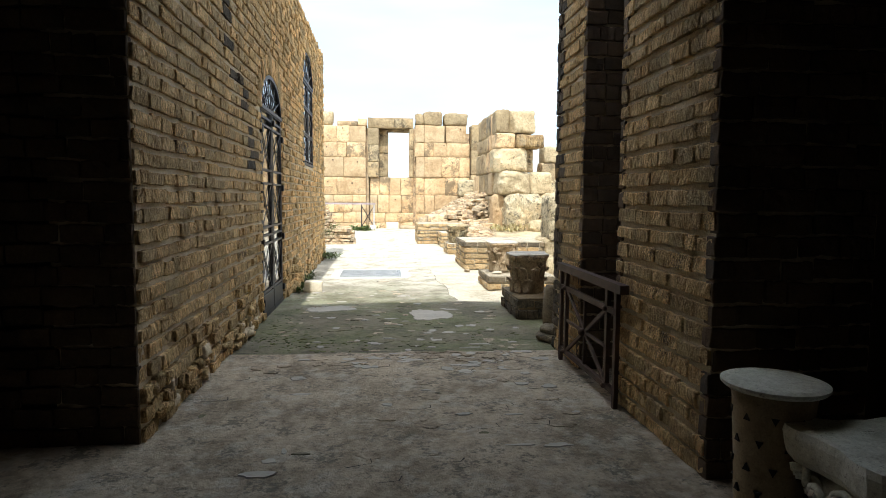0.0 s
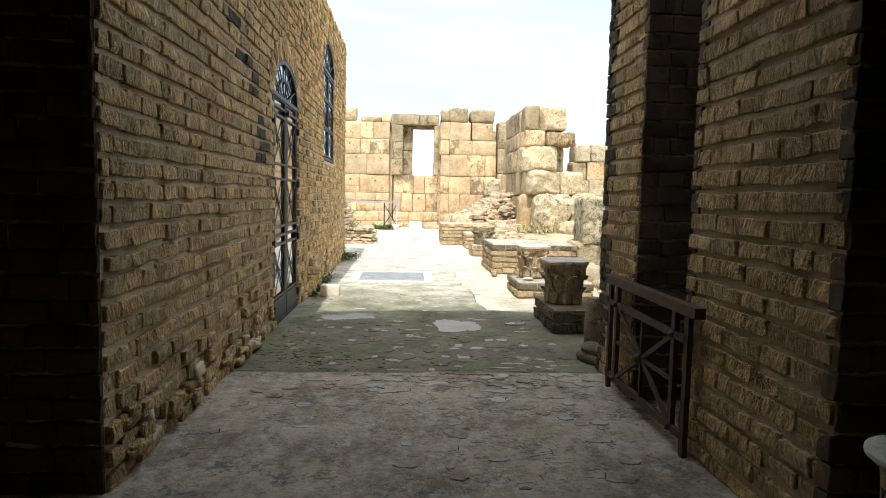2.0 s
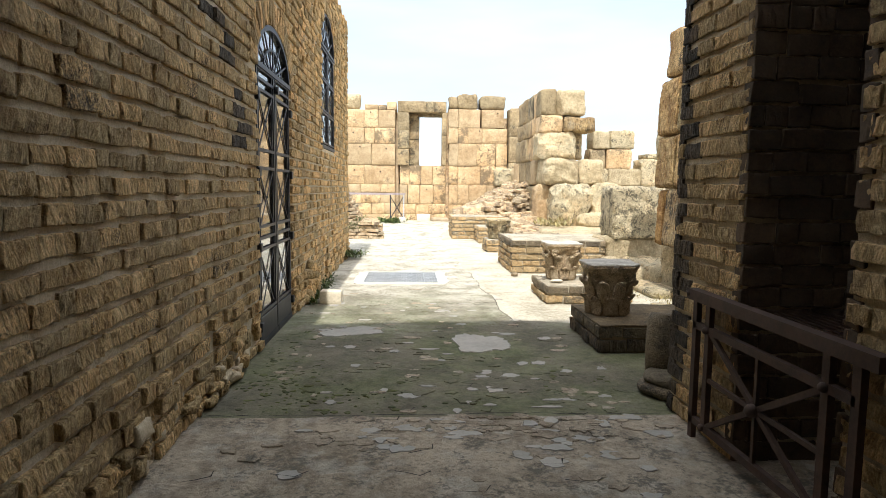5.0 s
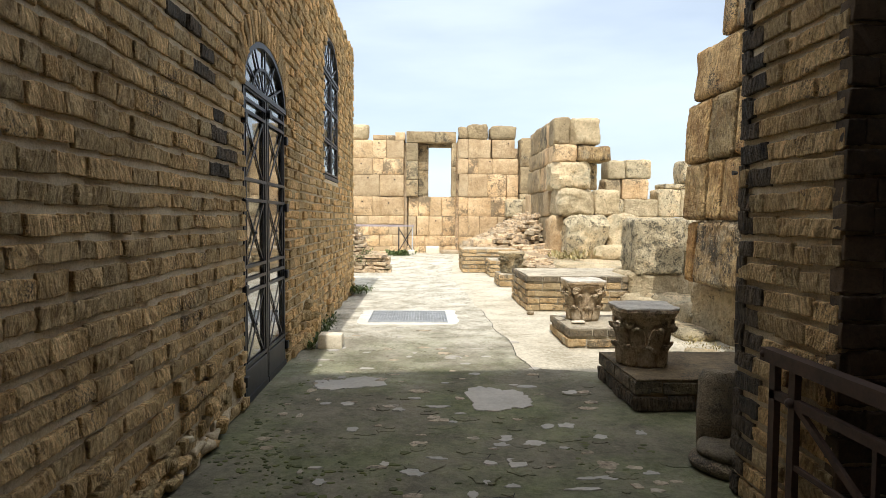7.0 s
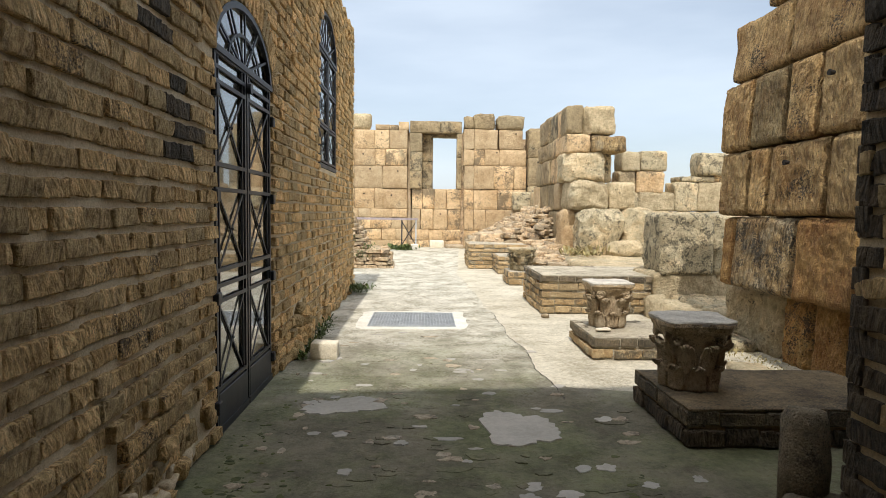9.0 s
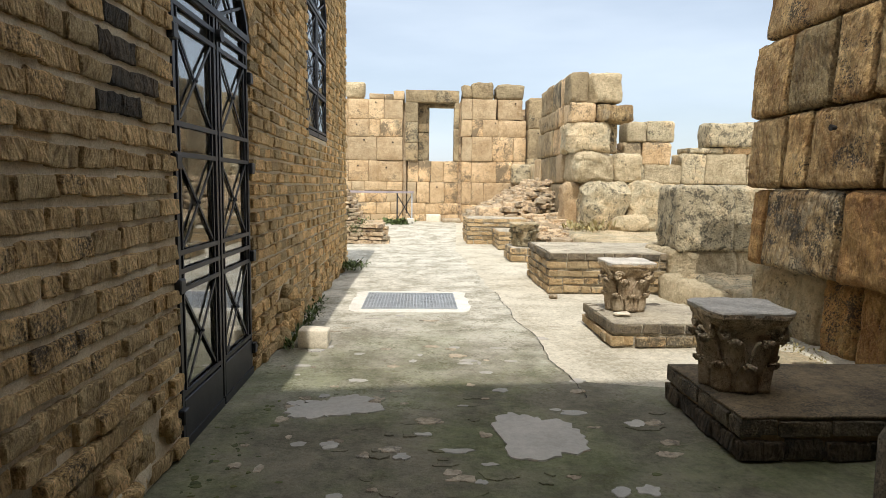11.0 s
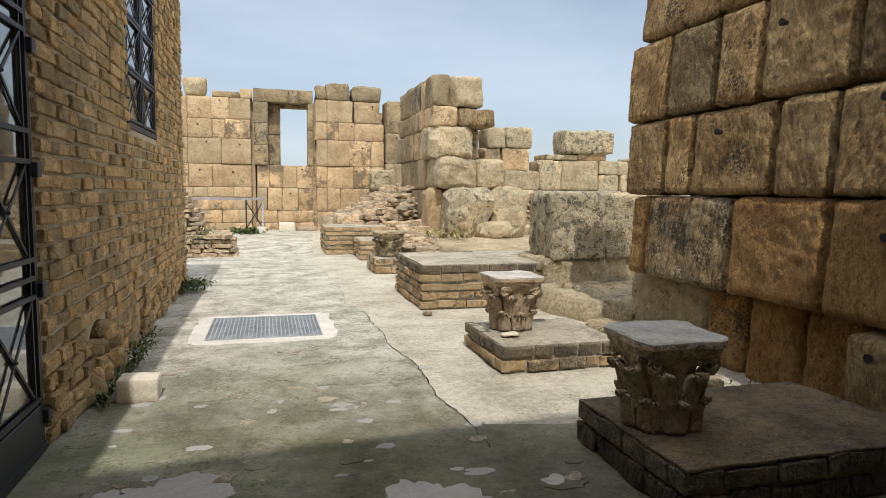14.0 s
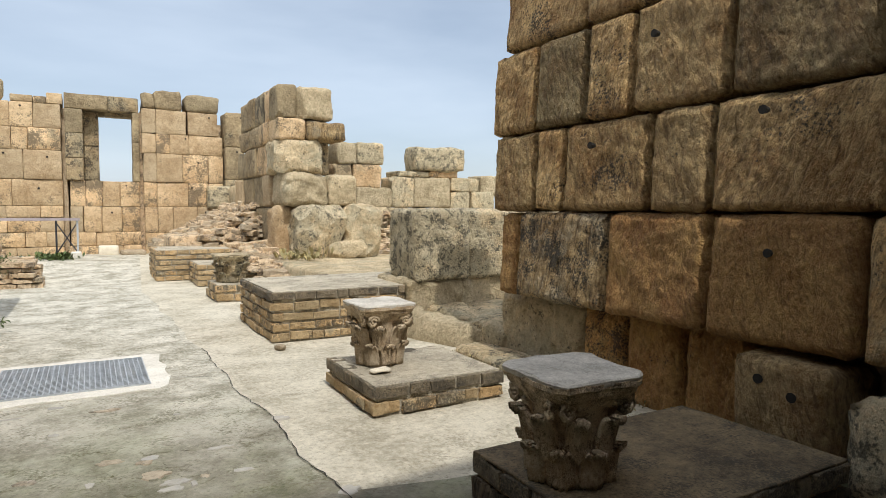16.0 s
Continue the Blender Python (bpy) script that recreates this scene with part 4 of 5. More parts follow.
# ---- big ashlar wall on the right ----
BX = 3.75
bigwall = thing("wall_right_ashlar", "massive ochre ashlar wall with tooled, lichen-blackened blocks", "wall", (BX, 7.0, 0), kind="structure")
seed = 430
SPECIAL = {(1, 1): M_ASHLAR_BLACK, (1, 2): M_ASHLAR_RED, (1, 0): M_ASHLAR_RED, (0, 1): M_ASHLAR_RED, (0, 0): M_GREY_STONE, (1, 3): M_ASHLAR_RED, (0, 2): M_ASHLAR_RED, (0, 3): M_ASHLAR_RED}
for row, (z0, z1, off, cuts) in enumerate(((-0.05, 0.67, 0.20, (9.78, 8.545, 8.05, 7.495, 6.93)), (0.67, 1.45, 0.0, (9.50, 9.20, 8.07, 7.16, 6.22, 5.4, 4.62)),
                                           (1.455, 2.17, 0.04, (9.64, 9.0, 8.62, 7.685, 7.17, 6.1, 5.3, 4.62)), (2.18, 2.95, 0.08, (9.72, 9.04, 8.40, 7.895, 7.085, 6.2, 5.3, 4.62)),
                                           (2.96, 3.62, 0.12, (9.58, 8.45, 7.4, 6.5, 5.6, 4.62)), (3.63, 4.3, 0.155, (8.95, 8.6, 7.7, 6.8, 5.7, 4.62)), (4.3, 4.9, 0.19, (8.45, 7.9, 7.2, 6.2, 5.3, 4.62)))):
    for col, (b, a) in enumerate(zip(cuts, cuts[1:])):
        seed += 1
        rg = random.Random(seed)
        f = BX + off + rg.uniform(-0.012, 0.012)
        tilt = rg.uniform(0.4, 1.8)
        gap = rg.uniform(0.010, 0.020) if row else 0.03
        near = row < 4 and b > 6.3
        block = blk(bigwall, (f, a + gap, z0 + 0.006), (f + 0.75, b - gap, z1 - rg.uniform(0.002, 0.010)), seed, SPECIAL.get((row, col), M_ASHLAR), r=0.055 if row else 0.07, amp=0.015,
            step=0.0135 if near else 0.05 if row < 5 else 0.12, turn=tilt, freq=4.0, groove=0.0065 if row else 0.02)
        for v in block.data.vertices:
            v.co.x += 0.05 * (v.co.z - z0)
bm = bmesh.new()
box(bm, (BX + 0.45, 4.64, -0.1), (BX + 1.0, 9.1, 3.5))
part("wall_core", bm, M_RUBBLE, bigwall)


def hole(parent, x, y, z, r):
    """A near-black cone standing in for the shade of a socket cut for a lifting iron."""
    bm = bmesh.new()
    bmesh.ops.create_cone(bm, segments=8, radius1=r, radius2=r * 0.6, depth=0.05, cap_ends=True, matrix=Matrix.Translation((x, y, z)) @ Matrix.Rotation(math.pi / 2, 4, "Y"))
    part("lifting_socket", bm, M_HOLE_SHADE, parent)


for y, z in ((8.21, 1.97), (6.78, 2.05), (6.72, 1.22), (7.60, 2.68)):
    hole(bigwall, BX + 0.02, y, z, 0.028)
stone("stone_block", (3.68, 6.30, 0.0), (4.25, 6.88, 0.62), 490, M_ASHLAR, "small ochre block with two sockets at the wall foot", r=0.06, amp=0.03, step=0.09)
stone("stone_block", (3.55, 5.5, 0.0), (4.2, 6.22, 0.55), 491, M_GREY_STONE, "dark rough boulder at the wall foot", r=0.12, amp=0.06, step=0.1)
for y, z in ((6.70, 0.50), (6.50, 0.44)):
    hole(bigwall, 3.69, y, z, 0.03)
stone("stone_slab", (3.55, 8.9, -0.02), (3.95, 9.95, 0.10), 492, M_GREY_STONE, "flat dark stone lying on the ground", r=0.05, amp=0.03, step=0.1)


# ---- brick plinths ----
def plinth(name, label, x0, x1, y0, y1, h, rows, length, top_mat, joint=0.032, thick=0.12, low_mat=None, fill=None, cover=None):
    p = thing(name, label, "plinth", (x0, y0, 0))
    p_inv = Matrix.Translation((-x0, -y0, 0))
    core = bmesh.new()
    box(core, (x0 + 0.028, y0 + 0.028, -0.05), (x1 - 0.028, y1 - 0.028, h - 0.004))
    part("fill", core, fill or M_PLINTH_FILL, p)
    if cover:
        q = block_mesh("cement_top", (x0 + 0.010, y0 + 0.010, h - 0.014), (x1 - 0.010, y1 - 0.010, h + 0.003), 77, cover, 0.004, 0.006, 0.05, 5.0)
        part("cement_top", q, cover, p)
    ch = h / rows
    for i in range(rows):
        mat = top_mat if i == rows - 1 else low_mat or M_PLINTH
        for o, u, nrm, ln in (((x0, y0, 0), (1, 0, 0), (0, -1, 0), x1 - x0), ((x0, y1, 0), (0, -1, 0), (-1, 0, 0), y1 - y0), ((x1, y1, 0), (-1, 0, 0), (0, 1, 0), x1 - x0)):
            placed = courses(o, u, nrm, lambda z: [(0, ln)], i * ch, i * ch + ch * 0.9, ch, length, joint, 0.0, thick, 0.012)
            lay("brick", p, BRICKS_BIG, [(p_inv @ m, s) for m, s in placed], mat)
    return p


# lower bricks, mortar and top are darker here than on the other plinths
plinth("brick_plinth", "low dark brick plinth with a cement top under a capital", 1.99, 3.55, 6.12, 7.12, 0.25, 2, 0.22, M_PLINTH_TOP, low_mat=M_BRICK_BLACK, fill=M_PLINTH_MORTAR, cover=M_PLINTH_CEMENT)
plinth("brick_plinth", "low sunlit brick plinth with a dark top course", 2.04, 3.15, 8.48, 9.5, 0.22, 2, 0.22, M_PLINTH_TOP)
plinth("brick_plinth", "broad knee-high brick platform with a worn top", 2.05, 4.2, 11.3, 12.95, 0.56, 5, 0.25, M_PLINTH_TOP)
plinth("brick_plinth", "small brick plinth under a dark capital", 2.05, 3.0, 14.75, 15.7, 0.27, 2, 0.27, M_PLINTH)
plinth("brick_plinth", "stepped brick plinth of thin courses", 1.48, 3.0, 18.25, 19.7, 0.64, 6, 0.30, M_PLINTH)
plinth("brick_plinth", "upper brick step on the stepped plinth", 2.1, 4.0, 17.0, 18.2, 0.42, 4, 0.3, M_PLINTH)
stone("stone_slab", (1.9, 19.7, 0.0), (3.9, 21.0, 0.86), 500, M_RUBBLE, "thin pale stone slabs on the stepped plinth", r=0.05, amp=0.03, step=0.14)


# ---- capitals ----
def acanthus(bm, centre, ang, r0, r1, z0, z1, w, curl):
    """A broad ribbed leaf that hugs a bell and rolls out at the tip."""
    n, half = 11, 4
    rows = []
    for i in range(n + 1):
        k = i / n
        roll = max(0.0, (k - 0.68) / 0.32)
        z = z0 + (z1 - z0) * (min(k, 0.86) / 0.86) - (z1 - z0) * 0.22 * roll ** 2.4
        r = r0 + (r1 - r0) * min(1.0, k * 1.2) + curl * math.sin(min(1.0, roll) * math.pi * 0.62)
        row = []
        for j in range(-half, half + 1):
            f = j / half
            scallop = 1.0 - 0.16 * (0.5 + 0.5 * math.cos(k * 5.0 * 2 * math.pi)) * abs(f)
            ww = w * (0.82 + 0.3 * math.sin(math.pi * min(1, k * 0.8 + 0.1))) * (1 - 0.6 * k ** 4) * scallop
            a = ang + f * ww / max(r, 0.05)
            rr = r + 0.012 * (1 - abs(f)) - 0.010 * abs(f) + (0.011 if j % 2 == 0 else -0.011)
            row.append(bm.verts.new((centre[0] + rr * math.cos(a), centre[1] + rr * math.sin(a), z + centre[2] - 0.022 * abs(f) * k)))
        rows.append(row)
    fs = []
    for a, b in zip(rows, rows[1:]):
        for j in range(2 * half):
            fs.append(bm.faces.new((a[j], a[j + 1], b[j + 1], b[j])))
    ext = bmesh.ops.extrude_face_region(bm, geom=fs)
    for v in (g for g in ext["geom"] if isinstance(g, bmesh.types.BMVert)):
        v.co.x -= 0.024 * math.cos(ang)
        v.co.y -= 0.024 * math.sin(ang)
    for v in bm.verts:
        v.co += noise.noise_vector(v.co * 14) * 0.005
    bmesh.ops.recalc_face_normals(bm, faces=bm.faces)


def capital(label, x, y, z, h, half, mat, top_mat, turn=0.0, seed=0):
    c = (x, y, z)
    cap = thing("column_capital", label, "capital", c, group="carved capitals on the plinths")
    bm = bmesh.new()
    r = half * 0.69
    lathe(bm, [(r * 0.98, 0), (r, h * 0.12), (r * 0.97, h * 0.4), (r * 1.03, h * 0.65), (r * 1.25, h * 0.8), (r * 1.36, h * 0.86)], c, 28)
    for v in bm.verts:
        v.co += noise.noise_vector(v.co * 9) * 0.006
    part("bell", bm, mat, cap, smooth=True)
    bm = bmesh.new()
    ring = []
    for k in range(40):
        a = 2 * math.pi * k / 40
        c_, s_ = abs(math.cos(a)), abs(math.sin(a))
        q = half * min(1.0 / max(c_, s_), 1.78 / (c_ + s_))
        ring.append(Vector((q * math.cos(a + turn), q * math.sin(a + turn), 0)))
    levels = [(0.76, h * 0.72), (0.87, h * 0.80), (0.96, h * 0.86), (0.98, h * 0.90), (1.03, h * 0.92), (1.03, h * 0.965)]
    loops = []
    for sc, zz in levels:
        loops.append([bm.verts.new((x + p.x * sc, y + p.y * sc, z + zz) ) for p in ring])
    for a, b in zip(loops, loops[1:]):
        for k in range(40):
            bm.faces.new((a[k], a[(k + 1) % 40], b[(k + 1) % 40], b[k]))
    bm.faces.new(loops[0][::-1])
    top = bmesh.ops.poke(bm, faces=[bm.faces.new(loops[-1])])
    for v in bm.verts:
        v.co += noise.noise_vector(v.co * 7 + Vector((seed, 0, 0))) * 0.009 + noise.noise_vector(v.co * 23 + Vector((seed, 0, 0))) * 0.008
    part("abacus", bm, mat, cap)
    bm = bmesh.new()
    lid = []
    for zz, sc in ((h * 0.94, 1.02), (h * 0.985, 1.035), (h, 1.0)):
        lid.append([bm.verts.new(Vector((x + p.x * sc, y + p.y * sc, z + zz)) + noise.noise_vector(Vector((x + p.x, y + p.y, seed)) * 7) * 0.009 + noise.noise_vector(Vector((p.x, p.y, zz)) * 26) * 0.008) for p in ring])
    for a, b in zip(lid, lid[1:]):
        for k in range(40):
            bm.faces.new((a[k], a[(k + 1) % 40], b[(k + 1) % 40], b[k]))
    bm.faces.new(lid[-1])
    bm.faces.new(lid[0][::-1])
    part("top", bm, top_mat, cap, "flat worn grey top")
    for k in range(8):
        a = turn + k * math.pi / 4
        bm = bmesh.new()
        acanthus(bm, c, a, half * 0.78, half * 0.85, 0.005, h * 0.42, 0.060, 0.030)
        part("acanthus_leaf", bm, mat, cap, smooth=True)
        bm = bmesh.new()
        acanthus(bm, c, a + math.pi / 8, half * 0.76, half * 0.94, h * 0.24, h * 0.72, 0.060, 0.034)
        part("acanthus_leaf", bm, mat, cap, smooth=True)
    for k in range(4):
        for s in (-1, 1):
            a = turn + math.pi / 4 + k * math.pi / 2
            bm = bmesh.new()
            pts = []
            cc = Vector((x + math.cos(a) * half * 1.02, y + math.sin(a) * half * 1.02, z + h * 0.74))
            side = Vector((-math.sin(a), math.cos(a), 0)) * s
            back_ = Vector((-math.cos(a), -math.sin(a), 0))
            for i in range(15):
                w = i / 14 * 3.6 * math.pi
                q = 0.05 * (1 - i / 18)
                pts.append(cc + side * (0.035 + q * 0.2) + (back_ + side * 0.8).normalized() * (q * math.cos(w)) + Vector((0, 0, q * math.sin(w))))
            rod(bm, pts, 0.014, 6)
            part("volute", bm, mat, cap, smooth=True)
    return cap


capital("weathered brown acanthus capital with a flat grey top", 2.23, 6.66, 0.25, 0.50, 0.24, M_MARBLE, M_MARBLE_TOP, turn=-0.12)
capital("sunlit pale marble capital carved with acanthus and scrolls", 2.38, 9.15, 0.22, 0.50, 0.235, M_MARBLE, M_MARBLE_TOP, seed=4)
capital("small dark weathered capital", 2.36, 15.2, 0.27, 0.46, 0.27, M_GREY_STONE, M_GREY_STONE, seed=9)
stone("stone_fragment", (2.16, 8.78, 0.22), (2.32, 8.88, 0.25), 510, M_WHITE_STONE, "small pale flat stone wedged before the capital", r=0.03, amp=0.015, step=0.05)
stone("stone_fragment", (-0.77, 8.42, 0.0), (-0.50, 8.62, 0.16), 511, M_WHITE_STONE, "pale square limestone block on the paving", r=0.012, amp=0.012, step=0.05)
stone("stone_fragment", (0.55, 24.5, 0.14), (1.05, 24.9, 0.42), 512, M_WHITE_STONE, "pale square block below the doorway", r=0.03, amp=0.01, step=0.08)
stone("stone_slab", (1.1, 24.4, 0.13), (1.75, 24.95, 0.28), 513, M_RUBBLE, "low flat stone step below the doorway", r=0.04, amp=0.02, step=0.1)
stone("stone_fragment", (2.0, 10.92, -0.02), (2.1, 11.05, 0.05), 514, M_RUBBLE, "small pale rubble stone", r=0.03, amp=0.02, step=0.04)
stone("stone_fragment", (3.2, 7.7, -0.02), (3.55, 8.1, 0.08), 515, M_GREY_STONE, "flat dark stone beside the plinth", r=0.04, amp=0.02, step=0.08)

# ---- fragment of a column base and shaft by the pier ----
bm = bmesh.new()
lathe(bm, [(0.105, 0.0), (0.11, 0.28), (0.10, 0.48), (0.08, 0.53), (0.035, 0.54)], (2.18, 5.24, 0.0), 20)
for v in bm.verts:
    v.co += noise.noise_vector(v.co * 6) * 0.02
tagged(part("column_stump", bm, M_PLINTH_TOP, smooth=True), "short worn grey stone column stump by the pier", "column stump")
base = thing("fallen_moulding", "dark moulded round stone lying on the paving", "stone", (2.2, 5.05, 0))
for i, (zz, rr) in enumerate(((0.045, 0.22), (0.115, 0.185))):
    bm = bmesh.new()
    lathe(bm, [(rr - 0.03, zz - 0.045), (rr, zz - 0.02), (rr + 0.008, zz), (rr, zz + 0.02), (rr - 0.03, zz + 0.04), (0.03, zz + 0.042)], (2.19, 5.06, 0), 28)
    for v in bm.verts:
        v.co += noise.noise_vector(v.co * 8) * 0.012
    part("torus", bm, M_PLINTH_TOP, base, smooth=True)


# ---- rubble heaps ----
def heap(name, label, count, spot, seed, mat=M_RUBBLE, sizes=(0.14, 0.34)):
    rng = random.Random(seed)
    h = thing(name, label, "rubble")
    placed = []
    for i in range(count):
        x, y, z = spot(rng)
        s = rng.uniform(*sizes)
        m = Matrix.Translation((x, y, z)) @ pose(0, 0, 0, rng.uniform(-9, 9), rng.uniform(-9, 9), rng.uniform(0, 180))
        placed.append((m, (s, s * rng.uniform(0.55, 0.9), s * rng.uniform(0.2, 0.34))))
    lay("rubble_stone", h, STONES, placed, mat, most=260, rest_name="rubble_fill")
    return h


def slope_right(rng):
    x, y = rng.uniform(2.0, 3.95), rng.uniform(19.6, 24.6)
    z = 0.55 + 1.05 * ((x - 2.0) / 1.9) ** 1.1 * min(1, (24.9 - y) / 1.5 + 0.5)
    return x, y, max(0.15, z + rng.uniform(-0.18, 0.02))


def slope_foot(rng):
    t = rng.random()
    return 1.95 + 2.05 * t, 19.45 - rng.uniform(0.0, 0.35), rng.uniform(0.05, 0.35 + 1.05 * t ** 1.1)


bm = bmesh.new()
grid = [[bm.verts.new((1.95 + 0.2 * i, 19.5 + 0.4 * j, 0.3 + 1.02 * (i / 10) ** 1.1 * min(1, (24.9 - 19.5 - 0.4 * j) / 1.5 + 0.5) + 0.06 * noise.noise(Vector((i, j, 0)) * 0.8))) for i in range(11)] for j in range(14)]
for r0, r1 in zip(grid, grid[1:]):
    for i in range(10):
        bm.faces.new((r0[i], r0[i + 1], r1[i + 1], r1[i]))
ext = bmesh.ops.extrude_edge_only(bm, edges=[e for e in bm.edges if len(e.link_faces) == 1])
for v in (g for g in ext["geom"] if isinstance(g, bmesh.types.BMVert)):
    v.co.z = -0.05
tagged(part("rubble_mound", bm, M_RUBBLE), "earthy mound under the sloping rubble", "rubble")
heap("rubble_heap", "sloping heap of thin pale rubble against the ruined wall", 640, slope_right, 5, sizes=(0.16, 0.42))
heap("rubble_heap", "thin pale rubble stacked along the mound foot", 260, slope_foot, 15, sizes=(0.18, 0.42))


def dry_stone(name, label, seed, y0, x_left, x_right, z1, batter, depth):
    """Flat stones stacked in rough courses, stepping back to one side."""
    random.seed(seed)
    h = thing(name, label, "rubble")
    for i in range(4):
        placed = courses((0, y0 + i * depth / 4, 0), (1, 0, 0), (0, -1, 0), lambda z: [(x_left, x_right - batter * z - 0.09 * (i % 2) + 0.12 * noise.noise(Vector((z * 5, i, 0))))], 0.0, z1, 0.095, 0.27, 0.012, 0.0, depth / 3, 0.05)
        lay("stacked_stone", h, STONES, placed, M_RUBBLE, most=80, rest_name="rubble_fill")
    return h


dry_stone("rubble_heap", "stepped heap of stacked flat stones beside the chapel", 6, 18.05, -2.6, -0.45, 0.5, 0.25, 1.6)
dry_stone("rubble_heap", "stacked flat stones rising against the chapel corner", 7, 18.35, -2.9, -0.75, 1.62, 0.62, 1.6)


def slope_mid(rng):
    x, y = rng.uniform(5.85, 8.6), rng.uniform(17.6, 19.2)
    return x, y, 0.45 + (y - 17.6) * 0.62 + rng.uniform(-0.1, 0.05)


heap("rubble_heap", "pinkish rubble fill spilling below the ruined wall", 200, slope_mid, 7)


def slope_step(rng):
    x, y = rng.uniform(3.0, 4.0), rng.uniform(15.9, 18.6)
    return x, y, 0.25 + max(0, (y - 16.0)) * 0.17 + rng.uniform(-0.1, 0.06)


heap("rubble_heap", "flat rubble slabs between plinth and ruined wall", 110, slope_step, 8, sizes=(0.2, 0.45))

# ---- grate in the paving ----
GX0, GX1, GY0, GY1 = -0.36, 0.75, 10.13, 11.16
bm = bmesh.new()
n = 44
ring = []
for k in range(n):
    a = 2 * math.pi * k / n
    cx, cy = math.cos(a), math.sin(a)
    q = 1 / max(abs(cx), abs(cy))
    rx, ry = (GX1 - GX0) / 2 + 0.16 + 0.05 * noise.noise(Vector((k * 0.5, 1, 0))), (GY1 - GY0) / 2 + 0.18 + 0.05 * noise.noise(Vector((k * 0.5, 9, 0)))
    k8 = q * 0.93 + 0.07
    ring.append(((GX0 + GX1) / 2 + cx * k8 * rx, (GY0 + GY1) / 2 + cy * k8 * ry))
outer = [bm.verts.new((x, y, 0.012)) for x, y in ring]
skirt = [bm.verts.new((x, y, -0.05)) for x, y in ring]
inner = []
for x, y in ring:
    inner.append(bm.verts.new((max(GX0, min(GX1, x)), max(GY0, min(GY1, y)), 0.012)))
for k in range(n):
    j = (k + 1) % n
    bm.faces.new((outer[k], outer[j], inner[j], inner[k]))
    bm.faces.new((skirt[k], skirt[j], outer[j], outer[k]))
bmesh.ops.remove_doubles(bm, verts=bm.verts, dist=0.0005)
tagged(part("pavement_pad", bm, M_PAD), "pale cement surround of the floor grate", "paving", kind="structure")
grate = thing("floor_grate", "blue-grey steel grid grate set in pale cement", "grate", ((GX0 + GX1) / 2, (GY0 + GY1) / 2, 0))
for i in range(27):
    y = GY0 + (GY1 - GY0) * i / 26
    bm = bmesh.new()
    bar(bm, (GX0, y, 0.014), (GX1, y, 0.014), 0.011, 0.022, (0, 0, 1))
    part("bearing_bar", bm, M_ZINC, grate)
for i in range(29):
    x = GX0 + (GX1 - GX0) * i / 28
    bm = bmesh.new()
    bar(bm, (x, GY0, 0.016), (x, GY1, 0.016), 0.008, 0.014, (0, 0, 1))
    part("cross_bar", bm, M_ZINC, grate)
# flat near-black sheet whose colour stands for the shade between the bars
bm = bmesh.new()
box(bm, (GX0, GY0, -0.0), (GX1, GY1, 0.006))
tagged(part("grate_bed", bm, M_BRICK_BLACK, grate), "dark bed painting in the shade below the grate")

# ---- gate in the right opening ----
gate = thing("iron_gate", "low rusty brown iron gate with a star of bars", "gate", (2.0, 3.6, 0.0))
GXP = 1.985
YA, YB, ZT, ZB = 2.98, 4.30, 0.84, 0.06
def gbar(name, a, b, w, d=0.03):
    q = bmesh.new()
    bar(q, (GXP, *a), (GXP, *b), w, d)
    part(name, q, M_RUST, gate)
gbar("top_rail", (YA - 0.12, ZT), (YB + 0.06, ZT), 0.06, 0.06)
gbar("bottom_rail", (YA, ZB + 0.06), (YB, ZB + 0.06), 0.04)
gbar("middle_rail", (YA, ZT - 0.17), (YB, ZT - 0.17), 0.04)
for y in (YA, YB - 0.02, YA + 0.17, YB - 0.17):
    gbar("stile", (y, ZB - 0.05 if y in (YA, YB - 0.02) else ZB + 0.06), (y, ZT), 0.045)
mid = ((YA + YB) / 2, (ZB + 0.06 + ZT - 0.17) / 2)
for k in range(8):
    a = k * math.pi / 4
    ly, lz = (YB - YA) / 2 - 0.17, (ZT - 0.23 - ZB) / 2
    ey, ez = (math.cos(a), math.sin(a))
    s = min(ly / abs(ey) if abs(ey) > 1e-6 else 9, lz / abs(ez) if abs(ez) > 1e-6 else 9)
    if k % 2:
        gbar("spoke", mid, (mid[0] + math.copysign(ly, ey), mid[1] + math.copysign(lz, ez)), 0.028, 0.02)
    else:
        gbar("spoke", mid, (mid[0] + ey * s, mid[1] + ez * s), 0.022, 0.018)
for y, z, r in ((mid[0], mid[1], 0.034), (YA + 0.17, ZT - 0.17, 0.022), (YB - 0.17, ZT - 0.17, 0.022), (YA + 0.17, ZB + 0.06, 0.02), (YB - 0.17, ZB + 0.06, 0.02), (YB + 0.04, ZT, 0.02)):
    bm = bmesh.new()
    bmesh.ops.create_uvsphere(bm, u_segments=12, v_segments=8, radius=r, matrix=Matrix.Translation((GXP - 0.02, y, z)))
    part("boss", bm, M_RUST, gate, smooth=True)
mesh_cover = thing("wire_mesh", "dark woven wire mesh laid flat behind the gate", "wire mesh", (2.3, 3.5, 0.8))
for i in range(21):
    y = 3.06 + 0.88 * i / 20
    bm = bmesh.new()
    bar(bm, (2.05, y, 0.80), (2.75, y, 0.80), 0.006)
    part("wire", bm, M_RUST, mesh_cover)
for i in range(17):
    x = 2.05 + 0.7 * i / 16
    bm = bmesh.new()
    bar(bm, (x, 3.06, 0.804), (x, 3.94, 0.804), 0.006)
    part("wire", bm, M_RUST, mesh_cover)

